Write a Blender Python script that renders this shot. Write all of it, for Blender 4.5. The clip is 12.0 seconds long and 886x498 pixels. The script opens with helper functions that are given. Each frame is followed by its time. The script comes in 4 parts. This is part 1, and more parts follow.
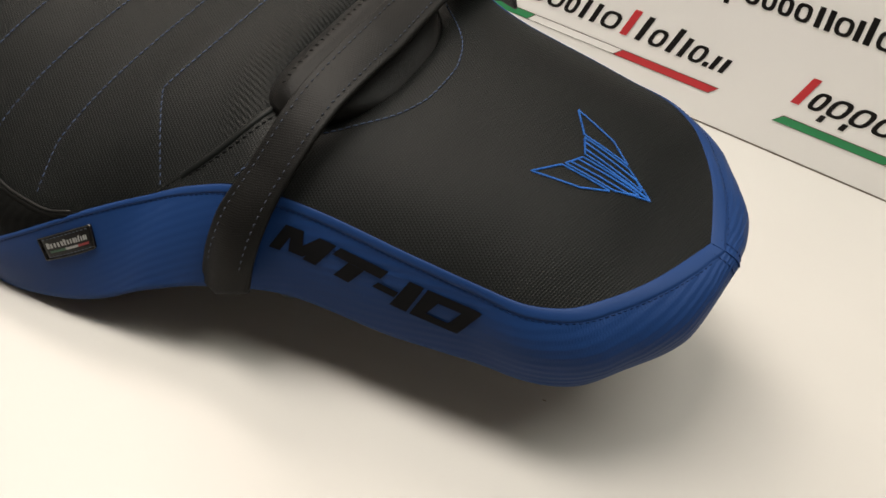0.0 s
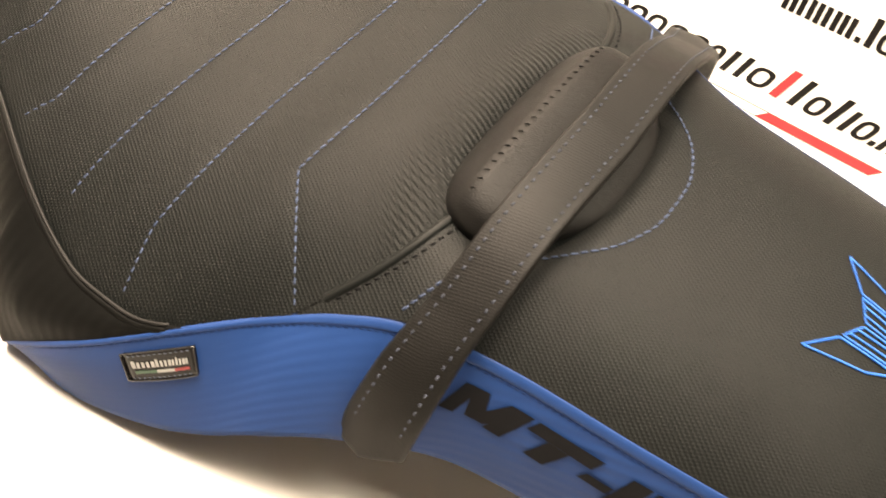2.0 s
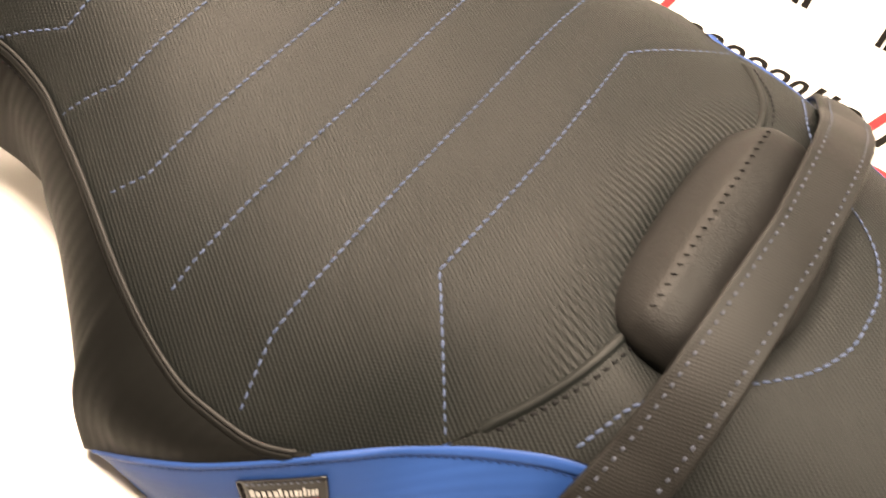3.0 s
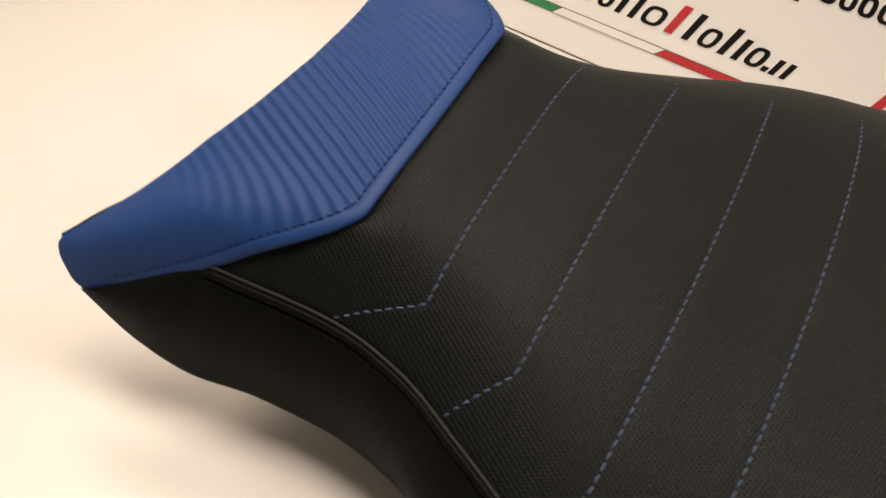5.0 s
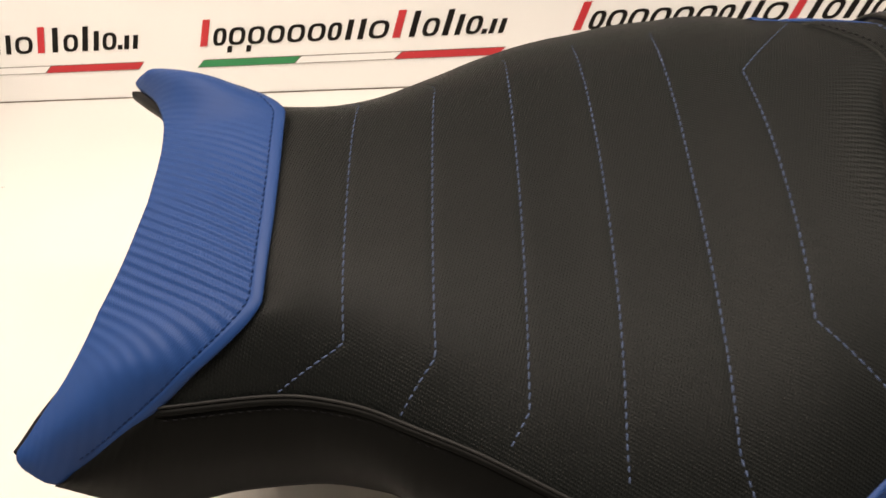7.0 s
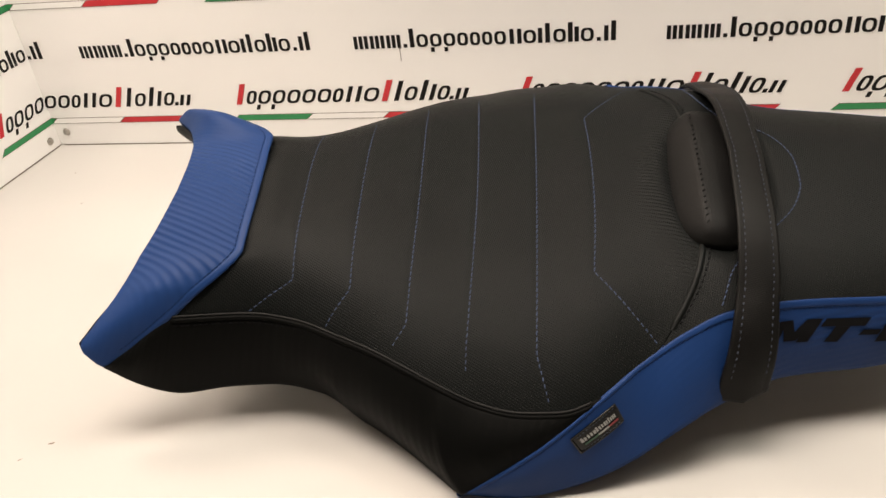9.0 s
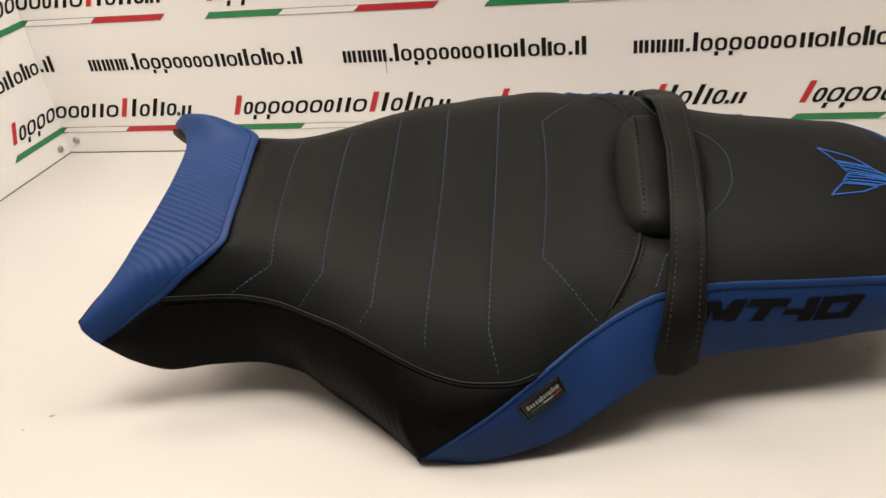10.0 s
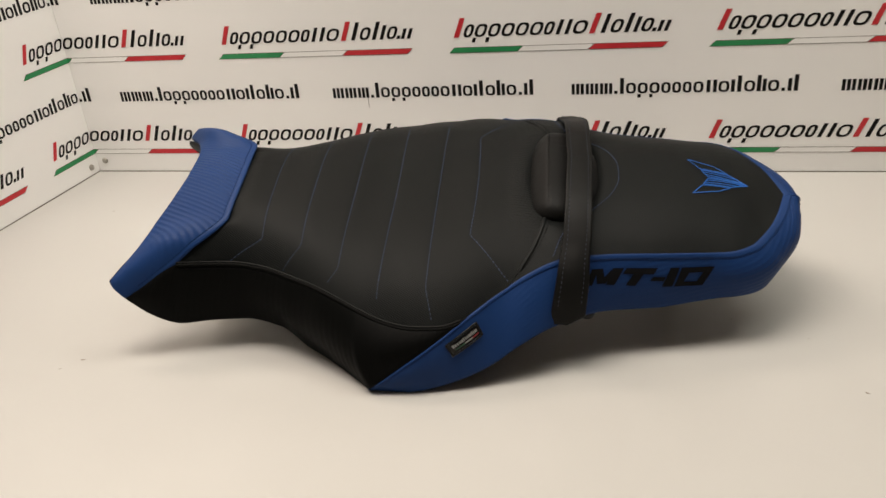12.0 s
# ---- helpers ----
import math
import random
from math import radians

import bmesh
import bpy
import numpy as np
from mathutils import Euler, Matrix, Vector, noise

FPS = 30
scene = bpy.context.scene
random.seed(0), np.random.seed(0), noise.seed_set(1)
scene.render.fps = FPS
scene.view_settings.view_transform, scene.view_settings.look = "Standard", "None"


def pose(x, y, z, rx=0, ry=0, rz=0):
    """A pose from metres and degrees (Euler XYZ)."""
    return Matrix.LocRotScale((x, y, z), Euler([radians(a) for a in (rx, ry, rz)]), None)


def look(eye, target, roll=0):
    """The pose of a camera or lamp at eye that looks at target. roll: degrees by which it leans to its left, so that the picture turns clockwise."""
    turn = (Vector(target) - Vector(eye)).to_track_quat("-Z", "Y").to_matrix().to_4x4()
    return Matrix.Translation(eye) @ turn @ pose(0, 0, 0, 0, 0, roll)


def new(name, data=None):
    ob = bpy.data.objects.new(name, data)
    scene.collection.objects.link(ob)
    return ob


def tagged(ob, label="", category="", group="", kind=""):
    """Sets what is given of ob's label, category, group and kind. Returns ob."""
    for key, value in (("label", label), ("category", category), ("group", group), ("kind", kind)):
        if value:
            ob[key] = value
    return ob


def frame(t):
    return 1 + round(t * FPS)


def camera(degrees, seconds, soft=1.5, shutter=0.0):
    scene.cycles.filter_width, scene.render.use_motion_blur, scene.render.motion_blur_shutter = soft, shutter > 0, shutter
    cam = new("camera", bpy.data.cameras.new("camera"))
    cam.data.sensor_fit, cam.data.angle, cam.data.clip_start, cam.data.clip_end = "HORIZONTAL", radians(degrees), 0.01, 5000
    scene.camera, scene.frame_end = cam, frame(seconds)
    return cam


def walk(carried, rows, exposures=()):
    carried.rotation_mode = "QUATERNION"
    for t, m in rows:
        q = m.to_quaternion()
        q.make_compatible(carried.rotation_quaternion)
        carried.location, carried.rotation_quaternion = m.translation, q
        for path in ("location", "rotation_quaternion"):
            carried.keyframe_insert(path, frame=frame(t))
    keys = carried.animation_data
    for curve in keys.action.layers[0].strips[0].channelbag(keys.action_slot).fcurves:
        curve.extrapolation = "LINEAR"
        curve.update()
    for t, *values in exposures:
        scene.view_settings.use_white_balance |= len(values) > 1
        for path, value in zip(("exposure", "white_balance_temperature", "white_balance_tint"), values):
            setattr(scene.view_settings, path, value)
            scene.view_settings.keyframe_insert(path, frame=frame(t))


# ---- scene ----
from collections import namedtuple

cam = camera(56.0, 12.0, shutter=0.4)
# seconds, eye x y z, yaw to the left of +y, pitch, roll
ROWS = [
    (0.0, 1.0805, -0.7052, 0.3798, 31.41, -39.75, 8.34),
    (0.5, 1.0699, -0.6796, 0.3674, 31.94, -40.24, 10.12),
    (1.0, 1.0308, -0.6677, 0.3595, 31.19, -40.51, 11.94),
    (1.5, 0.9713, -0.6637, 0.3584, 29.78, -40.97, 13.76),
    (2.0, 0.9140, -0.6615, 0.3542, 28.42, -41.26, 15.24),
    (2.5, 0.8639, -0.6558, 0.3476, 26.70, -41.74, 16.77),
    (3.0, 0.8089, -0.6550, 0.3498, 24.53, -42.46, 18.44),
    (3.5, 0.7492, -0.6584, 0.3512, 23.02, -42.30, 19.56),
    (3.7, 0.7224, -0.6577, 0.3518, 22.75, -42.60, 20.03),
    (5.3, 0.5652, -0.6573, 0.3498, 22.25, -41.43, 9.27),
    (5.5, 0.5532, -0.6546, 0.3516, 20.21, -41.58, 7.58),
    (6.0, 0.5614, -0.6650, 0.3671, 16.43, -41.14, -0.64),
    (6.5, 0.5779, -0.6847, 0.3832, 12.28, -40.96, -6.34),
    (7.0, 0.5919, -0.7139, 0.3995, 9.10, -39.97, -6.68),
    (7.5, 0.6293, -0.7654, 0.4232, 8.67, -38.27, -6.44),
    (7.7, 0.6459, -0.7988, 0.4308, 9.40, -37.21, -6.53),
    (9.3, 0.7262, -0.9193, 0.4652, 13.16, -33.63, -6.73),
    (9.5, 0.7337, -0.9291, 0.4661, 13.29, -33.37, -6.76),
    (10.0, 0.7638, -0.9645, 0.4698, 13.71, -32.28, -6.81),
    (10.5, 0.7967, -1.0010, 0.4746, 13.93, -31.21, -6.73),
    (11.0, 0.8225, -1.0525, 0.4813, 14.23, -29.94, -6.48),
    (11.5, 0.8419, -1.1091, 0.4879, 14.19, -28.64, -6.00),
    (12.0, 0.8562, -1.1516, 0.4946, 13.64, -27.97, -5.31),
]
EXPOSURES = [(0.0, -0.06, 6350, 8), (0.5, 0.23, 6400, 8), (1.0, 0.6, 6700, 9), (1.5, 1.36, 7450, 11), (2.0, 1.78, 7700, 13), (2.5, 2.03, 7850, 14), (3.0, 2.15, 7850, 15),
             (3.7, 2.07, 7750, 14), (5.3, -0.31, 7050, 14), (5.5, -0.34, 7050, 14), (6.0, -0.13, 7050, 14), (6.5, -0.02, 7050, 15), (7.0, 0.27, 6900, 13), (7.7, 0.28, 6850, 12), (9.3, -0.02, 6750, 12), (10.5, -0.16, 6550, 10), (12.0, -0.37, 6500, 9)]


def eye_pose(x, y, z, yaw, pitch, roll):
    ahead = (-math.sin(radians(yaw)) * math.cos(radians(pitch)), math.cos(radians(yaw)) * math.cos(radians(pitch)), math.sin(radians(pitch)))
    eye = Vector((x, y, z))
    return look(eye, eye + Vector(ahead), roll)


walk(cam, [(t, eye_pose(*r)) for t, *r in ROWS], EXPOSURES)

# ---- world and lights: a closed workshop room with ceiling lamps ----
world = bpy.data.worlds.new("world")
scene.world = world
world.use_nodes = True
world.node_tree.nodes["Background"].inputs[0].default_value = (0.9, 0.88, 0.85, 1)
world.node_tree.nodes["Background"].inputs[1].default_value = 0.01

LAMP_WARM = (1.0, 0.89, 0.785)


def ceiling_lamp_light(x, y, z, sx, sy, watts, color):
    data = bpy.data.lights.new("tube_light", "AREA")
    data.shape, data.size, data.size_y = "RECTANGLE", sx, sy
    data.energy, data.color = watts, color
    ob = new("tube_light", data)
    ob.location = (x, y, z)
    return ob


LAMPS = [(0.30, -0.55, 1.2, 0.50, 42, (1.0, 0.90, 0.80)), (-0.72, 0.15, 1.5, 0.45, 30, (1.0, 0.85, 0.72)), (1.60, -0.18, 1.2, 0.45, 18, (0.95, 0.93, 0.83))]
for lx, ly, lsx, lsy, lw, tint in LAMPS:
    ceiling_lamp_light(lx, ly, 1.80, lsx, lsy, lw, tint)


# ---- materials ----
def mat(name, color, rough=0.5, metal=0.0, spec=0.5):
    m = bpy.data.materials.new(name)
    m.use_nodes = True
    b = m.node_tree.nodes["Principled BSDF"]
    b.inputs["Base Color"].default_value = (*color, 1)
    b.inputs["Roughness"].default_value = rough
    b.inputs["Metallic"].default_value = metal
    b.inputs["Specular IOR Level"].default_value = spec
    return m


def node(m, kind, **values):
    n = m.node_tree.nodes.new(kind)
    for k, v in values.items():
        n.inputs[k].default_value = v
    return n


def wire(m, a, ao, b, bi):
    m.node_tree.links.new(a.outputs[ao], b.inputs[bi])


def bsdf(m):
    return m.node_tree.nodes["Principled BSDF"]


def math_node(m, op, a=None, b=None, va=0.0, vb=0.0):
    n = m.node_tree.nodes.new("ShaderNodeMath")
    n.operation = op
    n.inputs[0].default_value, n.inputs[1].default_value = va, vb
    if a is not None:
        m.node_tree.links.new(a, n.inputs[0])
    if b is not None:
        m.node_tree.links.new(b, n.inputs[1])
    return n.outputs[0]


def noise_out(m, coord, scale, detail=4.0, rough=0.55):
    n = node(m, "ShaderNodeTexNoise", Scale=scale, Detail=detail, Roughness=rough)
    m.node_tree.links.new(coord, n.inputs["Vector"])
    return n.outputs["Fac"]


def mix_color(m, fac, a, b):
    n = m.node_tree.nodes.new("ShaderNodeMix")
    n.data_type = "RGBA"
    n.inputs[6].default_value, n.inputs[7].default_value = (*a, 1), (*b, 1)
    m.node_tree.links.new(fac, n.inputs[0])
    return n.outputs[2]


def ramp(m, fac, lo, hi, x0=0.3, x1=0.7):
    n = m.node_tree.nodes.new("ShaderNodeMapRange")
    n.inputs[1].default_value, n.inputs[2].default_value = x0, x1
    n.inputs[3].default_value, n.inputs[4].default_value = lo, hi
    m.node_tree.links.new(fac, n.inputs[0])
    return n.outputs[0]


def bump_in(m, height, strength, distance, previous=None):
    n = node(m, "ShaderNodeBump", Strength=strength, Distance=distance)
    m.node_tree.links.new(height, n.inputs["Height"])
    if previous is not None:
        m.node_tree.links.new(previous, n.inputs["Normal"])
    return n.outputs["Normal"]


def vinyl(name, dark, light, rough, rib=None, twill=None, spec=0.5, patchy=0.0, ends=None, axis=0, stretched=False):
    """Embossed upholstery vinyl. rib: pitch, depth of broad carbon bands with toothed edges; twill: pitch, depth of a fine slanting weave.
    UV is laid out in metres."""
    m = mat(name, dark, rough, 0.0, spec)
    uv = m.node_tree.nodes.new("ShaderNodeTexCoord")
    sep = m.node_tree.nodes.new("ShaderNodeSeparateXYZ")
    wire(m, uv, "UV", sep, 0)
    tau = 2 * math.pi
    broad = noise_out(m, uv.outputs["Object"], 9.0, 3.0)
    grain = noise_out(m, uv.outputs["UV"], 2600.0, 2.0)
    wob = math_node(m, "MULTIPLY", noise_out(m, uv.outputs["UV"], 11.0, 2.0), vb=0.0015)
    x, y = math_node(m, "ADD", sep.outputs[0], wob), sep.outputs[1]

    def wave(ax, ay, pitch):
        along = math_node(m, "ADD", math_node(m, "MULTIPLY", x, vb=ax), math_node(m, "MULTIPLY", y, vb=ay))
        return math_node(m, "SINE", math_node(m, "MULTIPLY", along, vb=tau / pitch))

    normal = None
    soft = ramp(m, broad, 1.0 - patchy, 1.0, 0.38, 0.62)
    if ends:
        soft = math_node(m, "MULTIPLY", soft, ramp(m, math_node(m, "ABSOLUTE", math_node(m, "ADD", sep.outputs[axis], vb=0.045 * (1 - axis))), *((1.0, 0.1) if axis == 0 else (0.15, 1.0)), *ends))
    if rib:
        pitch, depth = rib
        teeth = math_node(m, "MULTIPLY", wave(0.25, 0.97, 0.0018), vb=0.00018)
        along = math_node(m, "ADD", math_node(m, "ADD", x, math_node(m, "MULTIPLY", y, vb=-0.16)), teeth)
        band = math_node(m, "SINE", math_node(m, "MULTIPLY", along, vb=tau / pitch))
        normal = bump_in(m, math_node(m, "MULTIPLY", band, soft), 1.0, depth)
    if twill:
        pitch, depth = twill
        rise = lambda v: ramp(m, v, 0.0, 1.0, -0.55, 0.75)
        weave = math_node(m, "MULTIPLY", rise(wave(-0.27, 0.96, pitch)), ramp(m, wave(0.86, 0.51, pitch * 1.15), 0.28, 1.0, -0.55, 0.75))
        normal = bump_in(m, math_node(m, "MULTIPLY", weave, soft), 1.0, depth, normal)
    if stretched:
        # the cloth is drawn into fine pleats in front of the cushion
        dx = math_node(m, "MULTIPLY", sep.outputs[0], vb=1 / 0.072)
        dy = math_node(m, "MULTIPLY", math_node(m, "ADD", sep.outputs[1], vb=-0.092), vb=1 / 0.042)
        away = math_node(m, "SQRT", math_node(m, "ADD", math_node(m, "MULTIPLY", dx, dx), math_node(m, "MULTIPLY", dy, dy)))
        normal = bump_in(m, math_node(m, "MULTIPLY", wave(0.95, 0.30, 0.0030), ramp(m, away, 1.0, 0.0, 1.0, 1.6)), 1.0, 0.00021, normal)
    normal = bump_in(m, grain, 0.35, 0.0003, normal)
    m.node_tree.links.new(normal, bsdf(m).inputs["Normal"])
    tone = math_node(m, "ADD", math_node(m, "MULTIPLY", broad, vb=0.7), math_node(m, "MULTIPLY", grain, vb=0.3))
    m.node_tree.links.new(mix_color(m, ramp(m, tone, 0.0, 1.0), dark, light), bsdf(m).inputs["Base Color"])
    m.node_tree.links.new(ramp(m, broad, rough - 0.03, rough + 0.04), bsdf(m).inputs["Roughness"])
    return m


def leather(name, dark, light, rough):
    m = mat(name, dark, rough, 0.0, 0.13)
    uv = m.node_tree.nodes.new("ShaderNodeTexCoord")
    vor = node(m, "ShaderNodeTexVoronoi", Scale=1500.0)
    wire(m, uv, "Object", vor, "Vector")
    broad = noise_out(m, uv.outputs["Object"], 30.0)
    n1 = bump_in(m, vor.outputs["Distance"], 0.4, 0.0003)
    n2 = bump_in(m, noise_out(m, uv.outputs["Object"], 190.0), 0.6, 0.0004, n1)
    m.node_tree.links.new(n2, bsdf(m).inputs["Normal"])
    m.node_tree.links.new(mix_color(m, broad, dark, light), bsdf(m).inputs["Base Color"])
    m.node_tree.links.new(ramp(m, broad, rough - 0.07, rough + 0.1), bsdf(m).inputs["Roughness"])
    return m


def painted(name, dark, light, rough, scale=6.0, bump=0.0002, fine=300.0, spec=0.4):
    m = mat(name, dark, rough, 0.0, spec)
    tc = m.node_tree.nodes.new("ShaderNodeTexCoord")
    broad = noise_out(m, tc.outputs["Object"], scale, 5.0)
    grain = noise_out(m, tc.outputs["Object"], fine, 3.0)
    m.node_tree.links.new(mix_color(m, ramp(m, broad, 0.0, 1.0), dark, light), bsdf(m).inputs["Base Color"])
    m.node_tree.links.new(ramp(m, broad, rough - 0.05, rough + 0.08), bsdf(m).inputs["Roughness"])
    m.node_tree.links.new(bump_in(m, grain, 0.3, bump), bsdf(m).inputs["Normal"])
    return m


BLACK_VINYL = vinyl("black_carbon_vinyl", (0.0019, 0.0026, 0.0025), (0.0032, 0.0041, 0.0040), 0.48, None, (0.00145, 0.00031), 0.125, 0.15, stretched=True)
BLACK_PILLION = vinyl("black_pillion_vinyl", (0.0019, 0.0026, 0.0025), (0.0032, 0.0041, 0.0040), 0.48, None, (0.00145, 0.00022), 0.135, 0.2)
BLACK_SIDE = vinyl("black_side_vinyl", (0.0017, 0.0018, 0.0017), (0.0028, 0.0029, 0.0027), 0.52, (0.0075, 0.00010), None, 0.045, 0.8)
BLUE_VINYL = vinyl("blue_carbon_vinyl", (0.0072, 0.0295, 0.111), (0.0090, 0.0342, 0.126), 0.50, (0.0044, 0.00011), None, 0.13, 0.85, (0.10, 0.32), 1)
BLUE_NOSE = vinyl("blue_ribbed_vinyl", (0.0072, 0.0295, 0.111), (0.0090, 0.0342, 0.126), 0.50, (0.0051, 0.00034), None, 0.13, 0.25, (0.035, 0.085), 0)
BLUE_PLAIN = vinyl("blue_smooth_vinyl", (0.0072, 0.0295, 0.111), (0.0090, 0.0342, 0.126), 0.50, None, None, 0.15)
BLACK_LEATHER = leather("black_leather", (0.0036, 0.0036, 0.0036), (0.0062, 0.006, 0.0058), 0.44)
STRAP_VINYL = vinyl("black_strap_vinyl", (0.0036, 0.0035, 0.0033), (0.0056, 0.0054, 0.0051), 0.5, None, (0.0014, 0.00006), 0.14, 0.3)
PIPING = painted("black_piping_vinyl", (0.006, 0.006, 0.006), (0.010, 0.010, 0.010), 0.55, 60.0, 0.0003, 900.0, 0.16)
RIM_PLASTIC = painted("matt_black_plastic", (0.005, 0.005, 0.005), (0.008, 0.008, 0.008), 0.6, 20.0, spec=0.10)
BLACK_PLASTIC = painted("black_plastic", (0.008, 0.008, 0.008), (0.014, 0.014, 0.014), 0.5, 20.0)
BLUE_THREAD = painted("blue_grey_thread", (0.030, 0.048, 0.098), (0.058, 0.080, 0.140), 0.7, 400.0, spec=0.2)
GREY_THREAD = painted("grey_thread", (0.030, 0.037, 0.055), (0.055, 0.065, 0.09), 0.7, 400.0, spec=0.2)
NAVY_THREAD = painted("navy_thread", (0.004, 0.013, 0.052), (0.007, 0.020, 0.072), 0.9, 400.0, spec=0.1)
DARK_THREAD = painted("dark_thread", (0.003, 0.003, 0.0035), (0.006, 0.006, 0.007), 0.8, 400.0, spec=0.06)
EMBROIDERY = painted("bright_blue_embroidery", (0.006, 0.09, 0.38), (0.012, 0.135, 0.50), 0.55, 700.0, 0.0006, 900.0)
PRINT_BLACK = painted("black_print", (0.006, 0.005, 0.005), (0.011, 0.010, 0.009), 0.55, 40.0, spec=0.12)
PRINT_RED = painted("red_print", (0.50, 0.020, 0.030), (0.56, 0.028, 0.036), 0.45, 30.0)
PRINT_GREEN = painted("green_print", (0.020, 0.22, 0.075), (0.026, 0.26, 0.09), 0.45, 30.0)
PRINT_LINE = painted("brown_outline_print", (0.10, 0.07, 0.06), (0.16, 0.12, 0.10), 0.5, 60.0)
DECAL = painted("black_vinyl_decal", (0.004, 0.004, 0.005), (0.007, 0.007, 0.008), 0.7, 60.0, spec=0.07)
PANEL_WHITE = painted("white_printed_board", (0.86, 0.85, 0.835), (0.89, 0.88, 0.865), 0.42, 3.0, 0.00008, 500.0, 0.4)
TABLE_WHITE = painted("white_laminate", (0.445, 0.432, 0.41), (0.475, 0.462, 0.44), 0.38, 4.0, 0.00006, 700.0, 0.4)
# brown of the shadow line between boards and table, as a colour
BOTTOM_SHADE = painted("board_bottom_shade", (0.16, 0.13, 0.11), (0.24, 0.20, 0.17), 0.7, 30.0)
STEEL = mat("screw_steel", (0.45, 0.42, 0.38), 0.35, 1.0)
WALL_PAINT = painted("cream_wall_paint", (0.34, 0.31, 0.275), (0.39, 0.355, 0.315), 0.8, 2.0)
CEILING_PAINT = painted("white_ceiling_paint", (0.55, 0.53, 0.50), (0.60, 0.58, 0.55), 0.85, 2.0)
FLOOR_MAT = painted("grey_floor", (0.20, 0.185, 0.17), (0.25, 0.235, 0.215), 0.6, 2.5)
LABEL_BLACK = mat("label_black", (0.006, 0.006, 0.006), 0.2, 0.0, 0.25)
LABEL_WHITE = mat("label_white", (0.22, 0.22, 0.215), 0.35)
TAG_GREEN = mat("tag_green", (0.006, 0.045, 0.02), 0.3)
TAG_RED = mat("tag_red", (0.16, 0.012, 0.016), 0.3)
GLOSS_RESIN = mat("clear_resin_rim", (0.008, 0.008, 0.009), 0.08)
DUST = mat("dust_speck", (0.24, 0.20, 0.16), 0.9)
LAMP_GLOW = bpy.data.materials.new("lamp_diffuser")
LAMP_GLOW.use_nodes = True
bsdf(LAMP_GLOW).inputs["Emission Color"].default_value = (*LAMP_WARM, 1)
bsdf(LAMP_GLOW).inputs["Emission Strength"].default_value = 2.0


# ---- mesh helpers ----
def part(name, bm, materials, parent=None, label="", smooth=True, shift=None):
    """Links a bmesh as one mesh object, under parent if given."""
    if shift is not None:
        bm.transform(Matrix.Translation(shift))
    me = bpy.data.meshes.new(name)
    for f in bm.faces:
        f.smooth = smooth
    bm.to_mesh(me)
    bm.free()
    for m in materials if isinstance(materials, (list, tuple)) else [materials]:
        me.materials.append(m)
    ob = new(name, me)
    if parent is not None:
        ob.parent = parent
    if label:
        ob["label"] = label
    return ob


def grid_bm(points, uvs=None, flip=False, closed=False):
    """A bmesh of quads over rows of points; degenerate corners are merged."""
    bm = bmesh.new()
    rows = [[bm.verts.new(p) for p in row] for row in points]
    layer = bm.loops.layers.uv.new("UVMap") if uvs is not None else None
    n = len(points[0])
    for i in range(len(rows) - 1):
        for j in range(n if closed else n - 1):
            k = (j + 1) % n
            ids = [(i, j), (i, k), (i + 1, k), (i + 1, j)]
            if flip:
                ids.reverse()
            f = bm.faces.new([rows[a][b] for a, b in ids])
            if layer is not None:
                for lp, (a, b) in zip(f.loops, ids):
                    lp[layer].uv = uvs[a][b]
    bmesh.ops.remove_doubles(bm, verts=bm.verts, dist=1e-6)
    return bm


def box_bm(x0, x1, y0, y1, z0, z1, bevel=0.0, segments=2):
    bm = bmesh.new()
    bmesh.ops.create_cube(bm, size=1.0)
    bm.transform(Matrix.Translation(((x0 + x1) / 2, (y0 + y1) / 2, (z0 + z1) / 2)) @ Matrix.Diagonal((x1 - x0, y1 - y0, z1 - z0, 1)))
    if bevel > 0:
        bmesh.ops.bevel(bm, geom=bm.edges[:], offset=bevel, segments=segments, profile=0.5, affect="EDGES")
    return bm


def frames_along(path):
    """Tangent, side and up for a polyline."""
    pts = [Vector(p) for p in path]
    out = []
    for i, p in enumerate(pts):
        t = pts[min(i + 1, len(pts) - 1)] - pts[max(i - 1, 0)]
        t = t.normalized() if t.length > 1e-9 else Vector((1, 0, 0))
        ref = Vector((0, 0, 1)) if abs(t.z) < 0.9 else Vector((0, 1, 0))
        side = t.cross(ref).normalized()
        out.append((p, t, side, side.cross(t)))
    return out


def tube_bm(path, radius, sides=8, bm=None):
    bm = bm or bmesh.new()
    rings = []
    for p, _, side, up in frames_along(path):
        rings.append([bm.verts.new(p + radius * (math.cos(2 * math.pi * k / sides) * side + math.sin(2 * math.pi * k / sides) * up)) for k in range(sides)])
    for a, b in zip(rings, rings[1:]):
        for k in range(sides):
            bm.faces.new([a[k], a[(k + 1) % sides], b[(k + 1) % sides], b[k]])
    bm.faces.new(rings[0][::-1])
    bm.faces.new(rings[-1])
    return bm


def resample(path, step):
    """Points evenly spaced along a polyline."""
    a = np.array(path, float)
    d = np.r_[0, np.cumsum(np.linalg.norm(np.diff(a, axis=0), axis=1))]
    n = max(2, int(round(d[-1] / step)) + 1)
    u = np.linspace(0, d[-1], n)
    return [tuple(np.interp(u[i], d, a[:, k]) for k in range(3)) for i in range(n)]


